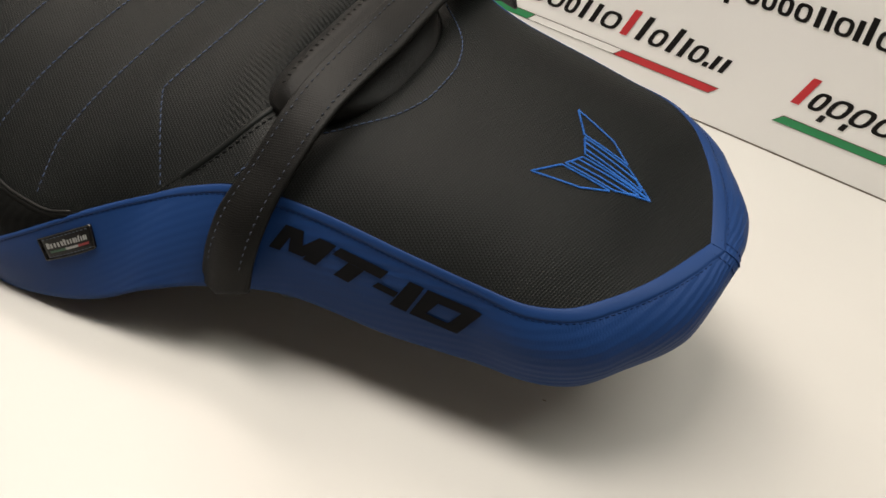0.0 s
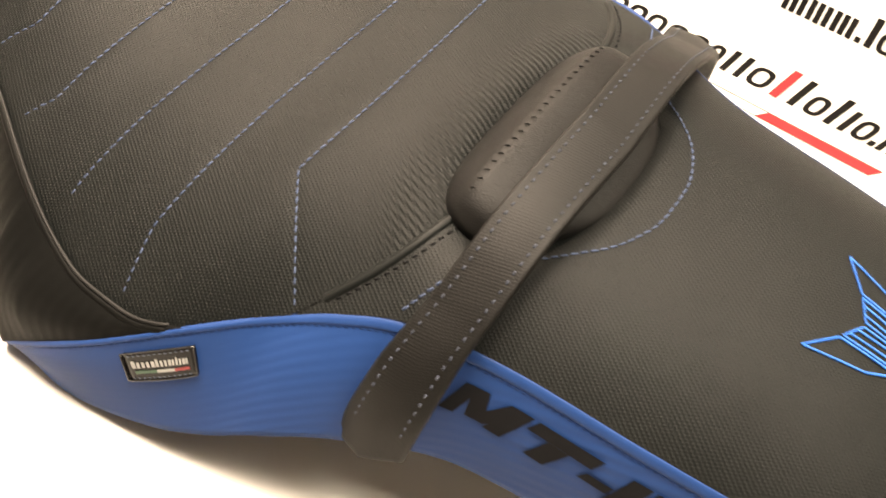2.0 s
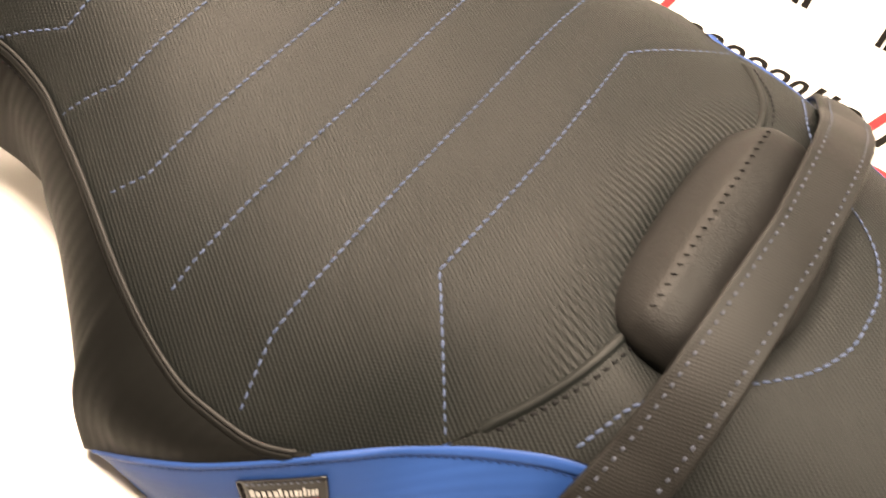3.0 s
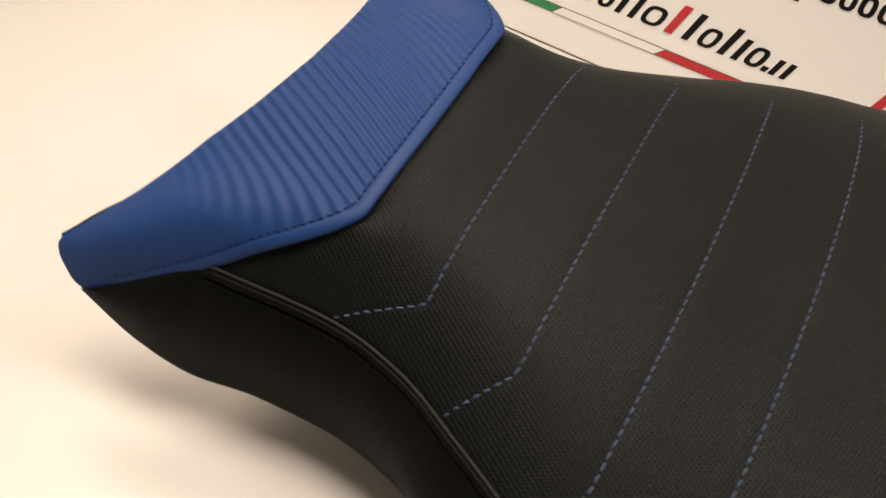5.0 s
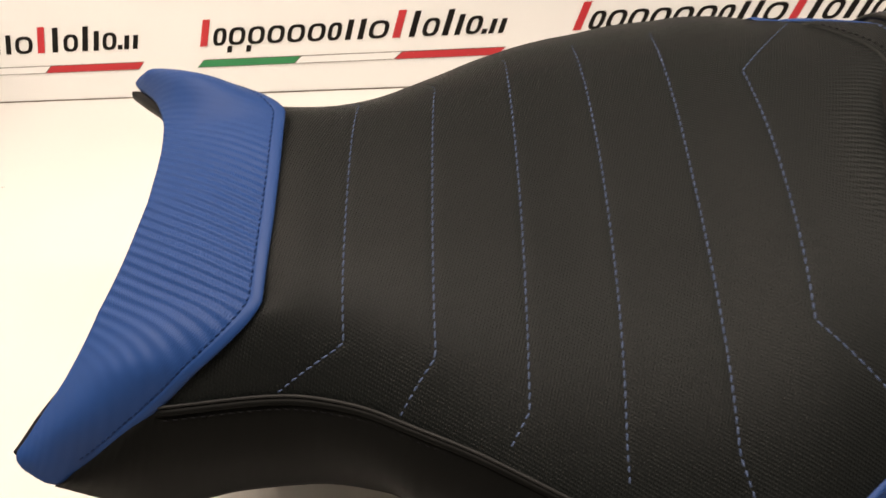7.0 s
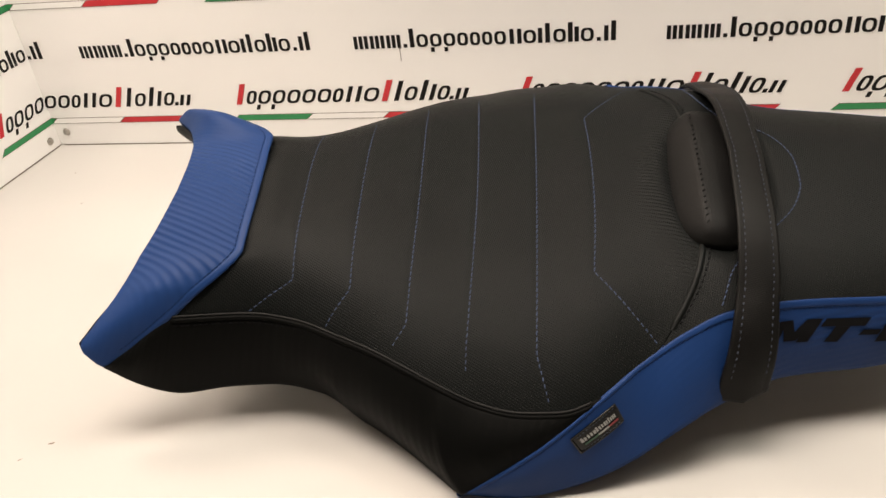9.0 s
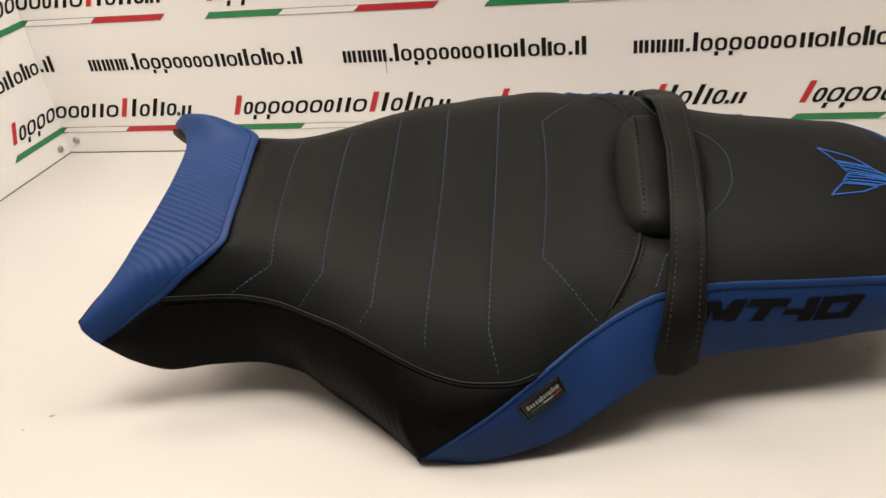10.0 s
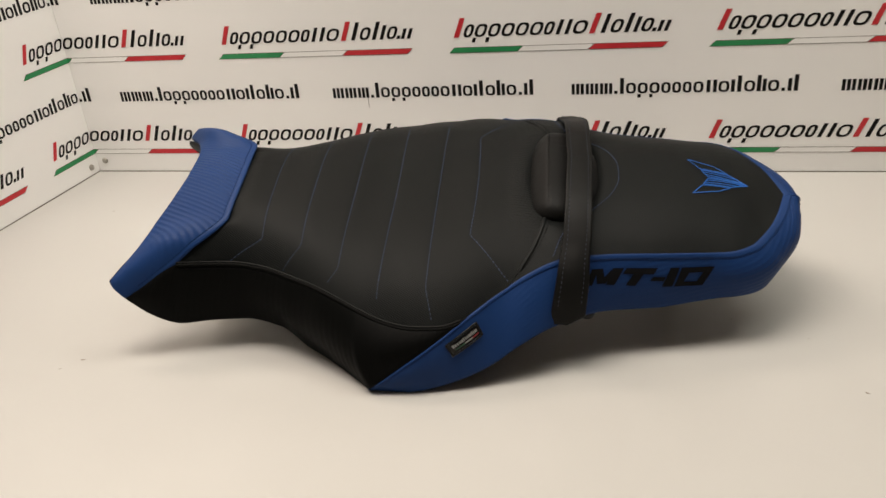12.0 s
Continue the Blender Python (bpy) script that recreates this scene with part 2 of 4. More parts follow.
def stitch_bm(path, normal_of, pitch=0.0036, length=0.0029, radius=0.00046, lift=0.0001, lean=0.10, sink=0.0):
    """A row of short thread stitches: small tapered capsules laid along a path on a surface."""
    bm = bmesh.new()
    pts = resample(path, pitch)
    rng = random.Random(len(pts))
    for i, (a, b) in enumerate(zip(pts, pts[1:])):
        a, b = Vector(a), Vector(b)
        edge = max(0.0, 1.0 - min(i, len(pts) - 2 - i) / (0.16 * len(pts)))
        t = (b - a).normalized()
        n = normal_of((a + b) / 2)
        side = t.cross(n).normalized()
        mid = (a + b) / 2 + n * (lift - sink * edge)
        t2 = (t + side * (lean + rng.uniform(-0.05, 0.05))).normalized()
        rings = []
        for q, r, dip in ((-0.5, 0.45, -0.5), (-0.25, 1.0, 0.4), (0.25, 1.0, 0.4), (0.5, 0.45, -0.5)):
            c = mid + t2 * (q * length) + n * (dip * radius)
            rings.append([bm.verts.new(c + radius * r * (math.cos(k * math.pi / 3) * side * 1.25 + math.sin(k * math.pi / 3) * n)) for k in range(6)])
        for r0, r1 in zip(rings, rings[1:]):
            for k in range(6):
                bm.faces.new([r0[k], r0[(k + 1) % 6], r1[(k + 1) % 6], r1[k]])
        bm.faces.new(rings[0][::-1])
        bm.faces.new(rings[-1])
    return bm


def curve(xs, ys):
    """A smooth function through knots (cubic, with slopes limited so that it does not overshoot)."""
    xs, ys = np.array(xs, float), np.array(ys, float)
    h, d = np.diff(xs), np.diff(ys) / np.diff(xs)
    m = np.zeros(len(xs))
    m[0], m[-1] = d[0], d[-1]
    for i in range(1, len(xs) - 1):
        if d[i - 1] * d[i] > 0:
            w1, w2 = 2 * h[i] + h[i - 1], h[i] + 2 * h[i - 1]
            m[i] = (w1 + w2) / (w1 / d[i - 1] + w2 / d[i])

    def at(x):
        x = min(max(x, xs[0]), xs[-1])
        i = min(max(int(np.searchsorted(xs, x)) - 1, 0), len(xs) - 2)
        u = (x - xs[i]) / h[i]
        a, b = ys[i], ys[i + 1]
        return float((2 * u**3 - 3 * u**2 + 1) * a + (u**3 - 2 * u**2 + u) * h[i] * m[i] + (3 * u**2 - 2 * u**3) * b + (u**3 - u**2) * h[i] * m[i + 1])

    return at


# ---- the room ----
FLOOR_Z, CEIL_Z = -0.76, 1.95
X0, X1, Y0, Y1 = -2.2, 3.4, -3.6, 0.6


def room_slab(name, x0, x1, y0, y1, z0, z1, material):
    return tagged(part(name, box_bm(x0, x1, y0, y1, z0, z1), material, smooth=False), kind="structure")


room_slab("floor", X0 - 0.1, X1 + 0.1, Y0 - 0.1, Y1 + 0.1, FLOOR_Z - 0.1, FLOOR_Z, FLOOR_MAT)
room_slab("ceiling", X0 - 0.1, X1 + 0.1, Y0 - 0.1, Y1 + 0.1, CEIL_Z, CEIL_Z + 0.1, CEILING_PAINT)
room_slab("wall_north", X0, X1, Y1, Y1 + 0.1, FLOOR_Z, CEIL_Z, WALL_PAINT)
room_slab("wall_south", X0, X1, Y0 - 0.1, Y0, FLOOR_Z, CEIL_Z, WALL_PAINT)
room_slab("wall_west", X0 - 0.1, X0, Y0, Y1, FLOOR_Z, CEIL_Z, WALL_PAINT)
room_slab("wall_east", X1, X1 + 0.1, Y0, Y1, FLOOR_Z, CEIL_Z, WALL_PAINT)

for lx, ly, lsx, lsy, *_ in LAMPS:
    lamp = tagged(new("ceiling_lamp"), "white ceiling lamp housing with a warm glowing diffuser", "ceiling lamp", "ceiling lamps of the room")
    lamp.location = (lx, ly, CEIL_Z)
    part("housing", box_bm(-lsx / 2 - 0.03, lsx / 2 + 0.03, -lsy / 2 - 0.03, lsy / 2 + 0.03, -0.06, 0, 0.006), CEILING_PAINT, lamp, smooth=False)
    part("diffuser", box_bm(-lsx / 2, lsx / 2, -lsy / 2, lsy / 2, -0.078, -0.0605, 0.004), LAMP_GLOW, lamp, smooth=False)

# ---- the table ----
table = tagged(new("work_table"), "white laminate work table with a smooth clean top", "table")
table.location = (0.7, -0.6, FLOOR_Z)
TH = -FLOOR_Z
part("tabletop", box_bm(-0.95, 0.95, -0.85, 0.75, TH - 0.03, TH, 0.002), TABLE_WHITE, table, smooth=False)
for sx in (-0.88, 0.88):
    for sy in (-0.78, 0.68):
        part("leg", box_bm(sx - 0.025, sx + 0.025, sy - 0.025, sy + 0.025, 0, TH - 0.0305, 0.003), STEEL, table, smooth=False)

# ---- printed boards behind and beside ----
PANEL_H, PANEL_T = 0.62, 0.008


def panel_thing(label):
    return tagged(new("printed_board"), label, "printed board", "display boards round the table")


back_board = panel_thing("white display board with red, green and black printed marks")
back_board.location = (0, 0, 0)
side_board = panel_thing("white printed board along the table's short side, screwed at the corner")
side_board.location = (0, 0, 0)
side_board.rotation_euler = (0, 0, radians(-7.4))
part("board", box_bm(0.0, 1.62, 0.0, PANEL_T, 0.0015, PANEL_H, 0.0006, 1), PANEL_WHITE, back_board, smooth=False)
part("board", box_bm(-PANEL_T, -0.0005, -1.4, PANEL_T, 0.0015, PANEL_H, 0.0006, 1), PANEL_WHITE, side_board, smooth=False)
# thin dark strips stand in for the shadow line under the boards
part("bottom_shade", box_bm(0.004, 1.62, 0.0004, PANEL_T, 0.0, 0.0014), BOTTOM_SHADE, back_board, smooth=False)
part("bottom_shade", box_bm(-PANEL_T, -0.0009, -1.4, -0.0005, 0.0, 0.0014), BOTTOM_SHADE, side_board, smooth=False)

PROUD = 0.0004


def clip_q(poly, keep_right):
    out = []
    for (a, b) in zip(poly, poly[1:] + poly[:1]):
        ia, ib = (a[0] >= 0) == keep_right, (b[0] >= 0) == keep_right
        if ia:
            out.append(a)
        if ia != ib:
            u = a[0] / (a[0] - b[0])
            out.append((0.0, a[1] + u * (b[1] - a[1])))
    return out


def on_board(q, z, proud, right):
    return (q, -proud, z) if right else (proud - 0.0005, q, z)


PRINTS = [PRINT_BLACK, PRINT_RED, PRINT_GREEN, PRINT_LINE, PANEL_WHITE]
JOINED = {True: [], False: []}


def printed_face(bm, poly, mi, right):
    p = clip_q([tuple(c) for c in poly], right)
    if len(p) < 3 or abs(sum(a[0] * c[1] - c[0] * a[1] for a, c in zip(p, p[1:] + p[:1]))) < 1e-7:
        return
    f = bm.faces.new([bm.verts.new(on_board(q, z, PROUD + (0.0002 if mi in (1, 2, 4) else 0), right)) for q, z in p])
    f.material_index = mi
    f.normal_update()
    if f.normal.dot(Vector((0, -1, 0)) if right else Vector((1, 0, 0))) < 0:
        f.normal_flip()


def printed(name, shapes, single=True, label=""):
    """Flat printed shapes on the banner, which runs along the side board (q < 0) and the back board (q > 0). shapes: lists of
    (corners, material index). single: each shape a part of its own; the others are joined into one part for each board."""
    for polys in shapes:
        for right, board in ((True, back_board), (False, side_board)):
            if not single:
                JOINED[right] += polys
                continue
            bm = bmesh.new()
            for poly, mi in polys:
                printed_face(bm, poly, mi, right)
            if len(bm.faces):
                used = sorted({f.material_index for f in bm.faces})
                for f in bm.faces:
                    f.material_index = used.index(f.material_index)
                part(name, bm, [PRINTS[mi] for mi in used], board, label, smooth=False)
            else:
                bm.free()


PERIOD = 0.3542
# kinds and advance widths of the marks: o two stacked bars, d the same with a hanging bar, w two uprights and a foot bar,
# i a short upright, a a tall one, . a point, R tall red, s small
WORD = [("R", 60), ("o", 60), ("d", 75), ("d", 75), ("o", 77), ("o", 78), ("o", 78), ("o", 60), ("i", 50), ("i", 44), ("o", 85), ("R", 58), ("a", 58), ("o", 70), ("a", 48), ("i", 42), ("o", 66), (".", 22), ("s", 30), ("s", 40)]
LINE = [("w", 78), ("w", 78), ("w", 77), (".", 30), ("a", 34), ("o", 63), ("d", 63), ("d", 63), ("o", 58), ("o", 55), ("o", 55), ("o", 62), ("i", 42), ("i", 26), ("o", 66), ("i", 26), ("a", 40), ("o", 65), ("a", 29), ("i", 26), ("o", 66), (".", 34), ("i", 29), ("a", 34)]


def mark_shapes(marks, q0, z0, length, low, tall, drop, slant, stroke):
    """Plain bars in the rhythm of a line of print."""
    unit = length / sum(w for _, w in marks)
    shapes, q = [], q0
    for kind, w in marks:
        w *= unit
        polys = []

        def block(a, b, lo, hi, mi=0):
            polys.append(([(a + slant * lo, z0 + lo), (b + slant * lo, z0 + lo), (b + slant * hi, z0 + hi), (a + slant * hi, z0 + hi)], mi))

        def ring(a, b, hi):
            loop = []
            for i in range(20):
                c, s = math.cos(math.tau * i / 20), math.sin(math.tau * i / 20)
                x, y = math.copysign(abs(c) ** 0.72, c), math.copysign(abs(s) ** 0.72, s)
                pair = []
                for rx, ry in (((b - a) / 2, hi / 2), ((b - a) / 2 - stroke * 0.85, hi / 2 - stroke * 0.62)):
                    h = hi / 2 + ry * y
                    pair.append(((a + b) / 2 + rx * x + slant * h, z0 + h))
                loop.append(pair)
            for (o0, i0), (o1, i1) in zip(loop, loop[1:] + loop[:1]):
                polys.append(([o0, o1, i1, i0], 0))

        a, b = q + 0.07 * w, q + 0.93 * w
        mid = q + w / 2
        if kind in "od":
            ring(a, b, low)
            if kind == "d":
                block(a, a + stroke, -drop, -0.0008)
        elif kind == "w":
            for u in (0.0, 0.5, 1.0):
                c = a + stroke * 0.5 + u * (b - a - stroke)
                block(c - stroke * 0.5, c + stroke * 0.5, 0.0, low)
        elif kind == "i":
            block(mid - stroke * 0.55, mid + stroke * 0.55, 0.0, low * 1.12)
        elif kind == "a":
            block(mid - stroke * 0.6, mid + stroke * 0.6, 0.0, tall)
        elif kind == ".":
            block(mid - stroke * 0.5, mid + stroke * 0.5, 0.0, stroke)
        elif kind == "s":
            block(mid - stroke * 0.5, mid + stroke * 0.5, 0.0, low * 0.8)
        elif kind == "R":
            block(mid - stroke * 0.75, mid + stroke * 0.75, 0.0, tall * 1.06, 1)
        shapes.append(polys)
        q += w
    return shapes


def logo_row(z_mid, slope, first, last, q_start, near=True):
    for k in range(first, last + 1):
        q0 = q_start + PERIOD * k
        zm = z_mid + slope * (q0 + 0.15)
        single = near and -0.5 < q0 < 1.1
        printed("printed_mark", mark_shapes(WORD, q0 + 0.0005, zm + 0.0180, 0.2975, 0.0180, 0.0255, 0.0075, 0.38, 0.0048), single)
        hh, sl = 0.0041, 0.0041
        seg = lambda a, b, e, mi: ([(q0 + a - sl + e, zm - hh + e), (q0 + b - sl - e, zm - hh + e), (q0 + b + sl - e, zm + hh - e), (q0 + a + sl + e, zm + hh - e)], mi)
        printed("stripe", [[seg(0, 0.2935, 0.0, 3)], [seg(0, 0.0975, 0.0006, 2)], [seg(0.0975, 0.1955, 0.0006, 4)], [seg(0.1955, 0.2935, 0.0006, 1)]], single)


def line_row(z_base, slope, first, last, q_start, near=True):
    for k in range(first, last + 1):
        q0 = q_start + PERIOD * k
        printed("printed_mark", mark_shapes(LINE, q0, z_base + slope * (q0 + 0.15), 0.303, 0.0155, 0.0225, 0.0060, 0.0, 0.0044), near and -0.3 < q0 < 1.1)


logo_row(0.0364, -0.002, -3, 3, 0.2610)
line_row(0.1215, -0.003, -3, 3, 0.0745)
logo_row(0.1890, -0.003, -3, 3, 0.2620)
line_row(0.2740, -0.003, -3, 3, 0.0665, False)
logo_row(0.3415, -0.003, -3, 3, 0.2620, False)
line_row(0.4265, -0.003, -3, 3, 0.0665, False)
for right, board in ((True, back_board), (False, side_board)):
    bm = bmesh.new()
    for poly, mi in JOINED[right]:
        printed_face(bm, poly, mi, right)
    tagged(part("printed_pattern", bm, PRINTS, board, "repeated black, red and green printed bars", smooth=False), kind="stuff")

for right, board, q, z in ((True, back_board, 0.015, 0.020), (False, side_board, -0.016, 0.014)):
    bm = bmesh.new()
    bmesh.ops.create_cone(bm, cap_ends=True, segments=24, radius1=0.0052, radius2=0.0040, depth=0.0022)
    turn = pose(q, -0.0011, z, 90, 0, 0) if right else pose(0.0006, q, z, 0, 90, 0)
    bm.transform(turn)
    part("screw", bm, STEEL, board, "small round steel screw head")


for q, z0, z1 in ((0.4840, 0.104, 0.129), (0.4855, 0.118, 0.131)):
    part("scuff", box_bm(q - 0.0003, q + 0.0003, -0.0004, 0.0, z0, z1), PRINT_LINE, back_board, "faint thin upright scuff", smooth=False)


# ---- the motorcycle seat ----
# Its own axes: s from the nose to the tail, w from the near side to the far side, h up out of the saddle.
ES, EW, EH = Vector((0.9977, 0.0658, 0.0054)), Vector((-0.0646, 0.9554, 0.2882)), Vector((0.0138, -0.2878, 0.9576))
MIDDLE = Vector((0.7062, -0.3632, 0.1415))
FOOT = Vector((0.66, -0.41, 0.0))
TURN = Matrix((ES, EW, EH)).transposed().to_quaternion().to_matrix()
SHIFT = TURN.transposed() @ (MIDDLE - FOOT)

seat = tagged(new("motorcycle_seat"), "black and royal blue motorcycle seat with chevron stitching on a table", "motorcycle seat")
seat.matrix_world = Matrix.Translation(FOOT) @ TURN.to_4x4()


def seat_part(name, bm, materials, label="", parent=None, smooth=True):
    ob = part(name, bm, materials, parent or seat, label, smooth, SHIFT)
    return ob


RIM_S = (-0.30, -0.245, -0.21, -0.185, -0.157, -0.13, -0.104, -0.079, -0.052, -0.026, 0.0, 0.032, 0.058, 0.087, 0.132, 0.187, 0.225, 0.246, 0.268, 0.283, 0.298, 0.311)
RIM_W = (0.1006, 0.0950, 0.1010, 0.1118, 0.1246, 0.1385, 0.1514, 0.1612, 0.1675, 0.1677, 0.1589, 0.1351, 0.1208, 0.1089, 0.0992, 0.0946, 0.0902, 0.0875, 0.0771, 0.0600, 0.0350, 0.0)
RIM_H = (-0.0078, -0.0135, -0.0150, -0.0153, -0.0155, -0.0186, -0.0242, -0.0295, -0.0307, -0.0303, -0.0270, -0.0179, -0.0082, -0.0027, -0.0059, -0.0107, -0.0150, -0.0170, -0.0190, -0.0198, -0.0210, -0.0242)
half_width, rim_height = curve(RIM_S, RIM_W), curve(RIM_S, RIM_H)
crown_height = curve((-0.335, -0.29, -0.255, -0.22, -0.17, -0.13, -0.09, -0.04, 0.0, 0.04, 0.08, 0.14, 0.20, 0.235, 0.26, 0.285, 0.311),
                     (0.0049, 0.0218, 0.0215, 0.0136, 0.0087, 0.0036, -0.0008, -0.0006, 0.0056, 0.0104, 0.0130, 0.0112, 0.0068, 0.0004, -0.0068, -0.0170, -0.0242))


def eased(f, x0, x1, reach, hold):
    """The same curve with its bends softened; beyond hold it stays as it is."""
    xs = np.linspace(x0, x1, 90)
    ys = []
    for x in xs:
        r = reach * min(1.0, max(0.0, (hold - x) / 0.05)) * min(1.0, (x - x0) / 0.03)
        ys.append(sum(f(x + r * u / 5) * (6 - abs(u)) for u in range(-5, 6)) / 36)
    return curve(xs, ys)


half_width = eased(half_width, -0.30, 0.311, 0.012, 0.02)


def seam_s(v):
    return 0.075 - 0.035 * abs(v) ** 5


# chevron stitch lines: s at the corners, half length of the middle run, end point, bow of the middle run
CHEVRONS = [(-0.2139, 0.0772, -0.2519, 0.0967, 0.0003), (-0.1706, 0.0861, -0.1891, 0.1089, 0.0004), (-0.1293, 0.1117, -0.1388, 0.1261, -0.0025),
            (-0.0877, 0.1273, -0.0879, 0.1426, -0.0046), (-0.0401, 0.1333, -0.0328, 0.1626, -0.0019), (0.0003, 0.0781, 0.0393, 0.1273, -0.0035)]


def chevron_s(k, w):
    s0, run, s1, w1, bow = CHEVRONS[k]
    a = abs(w)
    return s0 + bow * ((a / run) ** 2 - 1) if a <= run else s0 + (s1 - s0) * (a - run) / (w1 - run)


def half_edge(s, w):
    """Half width on the near (w < 0) or far side; the tail is narrower on its far side."""
    t = min(max((s - 0.06) / 0.10, 0.0), 1.0) if w > 0 else 0.0
    return half_width(s) * (1 - (0.112 - 0.025 * min(max((s - 0.18) / 0.08, 0.0), 1.0)) * t * t * (3 - 2 * t))


def far_roll(s, w):
    """The far edge of the rider's cover rolls down more steeply."""
    v = min(max((w / max(half_width(s), 1e-5) - 0.60) / 0.40, 0.0), 1.0)
    return 0.010 * v * v * min(max((0.03 - s) / 0.06, 0.0), 1.0) * min(max((s + 0.30) / 0.04, 0.0), 1.0)


def tail_roll(s, v):
    """The far edge of the pillion cover rolls down too."""
    a = min(max((v - 0.45) / 0.55, 0.0), 1.0)
    return 0.0012 * a * a * min(max((s - 0.12) / 0.06, 0.0), 1.0) * min(max((0.29 - s) / 0.06, 0.0), 1.0)


def fall_away(p):
    """The far skirt falls away more steeply than the near one."""
    over = max(0.0, p.y - 0.142) * min(max((0.06 - p.x) / 0.05, 0.0), 1.0)
    return Vector((p.x, p.y - 0.45 * over, p.z - 1.0 * over))


def top_h(s, w, detail=True):
    t = max(half_edge(s, w), 1e-5)
    v = min(abs(w) / t, 1.0)
    c, r = crown_height(s), rim_height(s)
    p = 2.6 + (0.78 if w < 0 else 0.10) * min(max((0.05 - s) / 0.05, 0.0), 1.0)
    h = c + (r - c) * v**p - far_roll(s, w) - tail_roll(s, v if w > 0 else 0.0)
    if detail:
        for k, (s0, run, s1, w1, bow) in enumerate(CHEVRONS):
            if abs(w) < w1 and abs(s - s0) < 0.06:
                d = abs(s - chevron_s(k, w))
                fade = min(1.0, (w1 - abs(w)) / 0.02)
                h -= 0.0005 * fade * math.exp(-(d / 0.0024) ** 2)
        # fullness around the cushion recess
        q = math.hypot((s - 0.092) / 0.036, w / 0.070)
        h -= 0.007 * math.exp(-(q / 0.97) ** 8)
        h += 0.0016 * math.exp(-((q - 1.30) / 0.30) ** 2) * (1 if s < 0.094 else 0.25)
        h += 0.0002 * noise.noise(Vector((s * 28, w * 28, 1.3)))
    return h


def top_point(s, w, lift=0.0):
    return Vector((s, w, top_h(s, w) + lift))


def top_normal(p):
    e = 0.002
    a = Vector((2 * e, 0, top_h(p.x + e, p.y, False) - top_h(p.x - e, p.y, False)))
    b = Vector((0, 2 * e, top_h(p.x, p.y + e, False) - top_h(p.x, p.y - e, False)))
    return a.cross(b).normalized()


# nose panel: rear edge (over the saddle) and front edge (against the tank), by |w|
front_s = curve((0.0, 0.03, 0.06, 0.086, 0.101, 0.116, 0.126), (-0.3160, -0.3190, -0.3269, -0.3389, -0.3499, -0.3626, -0.3717))
front_h = curve((0.0, 0.03, 0.06, 0.086, 0.101, 0.116, 0.126), (0.0190, 0.0160, 0.0095, 0.0014, -0.0052, -0.0132, -0.0168))


def rear_corner_s(a):
    """The rear edge runs straight across and turns sharply forward at its corners."""
    return -0.2509 + 0.0022 * (1 - (a / 0.059) ** 2) if a <= 0.059 else -0.2509 - 0.1129 * ((a - 0.059) / 0.067) ** 1.48


rear_h = curve((0.0, 0.03, 0.06, 0.086, 0.096, 0.106, 0.116, 0.126), (0.0196, 0.0189, 0.0150, 0.0044, -0.0056, -0.0157, -0.0264, -0.0320))


NOSE_END = 0.1235


def spread(q):
    """The nose panel's corners flare outwards."""
    return q + 0.006 * min(max((q - 0.06) / 0.066, 0.0), 1.0)



def nose_point(a, w):
    """a: 0 at the rear edge, 1 at the front edge, past 1 rolled under."""
    q = abs(w)
    q -= 0.0040 * abs(2 * min(a, 1.0) - 1) ** 5 * min(max((q - 0.108) / (NOSE_END - 0.108), 0.0), 1.0) ** 3
    w = math.copysign(q, w)
    y = math.copysign(spread(q), w)
    g = 0.975 * q
    f = Vector((front_s(g) + (0.0072 if w < 0 else 0.005) * max(-1.0, min(1.0, w / 0.06)), 0.975 * w, front_h(g)))
    if a <= 1:
        r = Vector((rear_corner_s(q), y, rear_h(q)))
        t = min(max((q - 0.05) / 0.05, 0.0), 1.0)
        up = (0.004 + (0.0055 if w < 0 else 0.016) * t * t * (3 - 2 * t)) * math.sin(math.pi * a ** 0.9) * min(1.0, max(0.0, (NOSE_END + 0.0005 - q) / 0.012)) ** 0.5
        return r.lerp(f, a) + Vector((0, 0, up))
    d = a - 1
    return f + Vector((0.006 * (1 - math.cos(d * 2.4)), 0, -0.010 * math.sin(d * 1.6) - 0.006 * d))


ws = sorted({0.0, 0.059, *[NOSE_END * i / 60 for i in range(61)]})
ws = [-w for w in ws[:0:-1]] + ws
acs = [i / 40 for i in range(41)] + [1.15, 1.3, 1.5, 1.75, 2.0]
pts = [[nose_point(a, w) for w in ws] for a in acs]
uvs = [[(w - 0.048 * a, -0.25 - a * 0.08) for w in ws] for a in acs]
# the panel is turned under at its two ends
for row, urow in zip(pts, uvs):
    for end, out in ((0, -1), (-1, 1)):
        fold = [row[end] + Vector((0.0006, 0.0012 * out, -0.0022)), row[end] + Vector((0.0020, 0.0006 * out, -0.0060)), row[end] + Vector((0.0045, -0.003 * out, -0.0100))]
        more = [(urow[end][0] + 0.003 * out * (i + 1), urow[end][1]) for i in range(3)]
        if out < 0:
            row[:0], urow[:0] = fold[::-1], more[::-1]
        else:
            row += fold
            urow += more
nose_panel = seat_part("nose_panel", grid_bm(pts, uvs, flip=True), BLUE_NOSE, "royal blue ribbed vinyl panel at the seat's nose")
HEM = ((0.0, -0.0018), (0.0, -0.0002), (0.10, 0.0005), (0.35, 0.0008), (0.7, 0.0007), (0.95, 0.0004), (1.05, -0.0003))


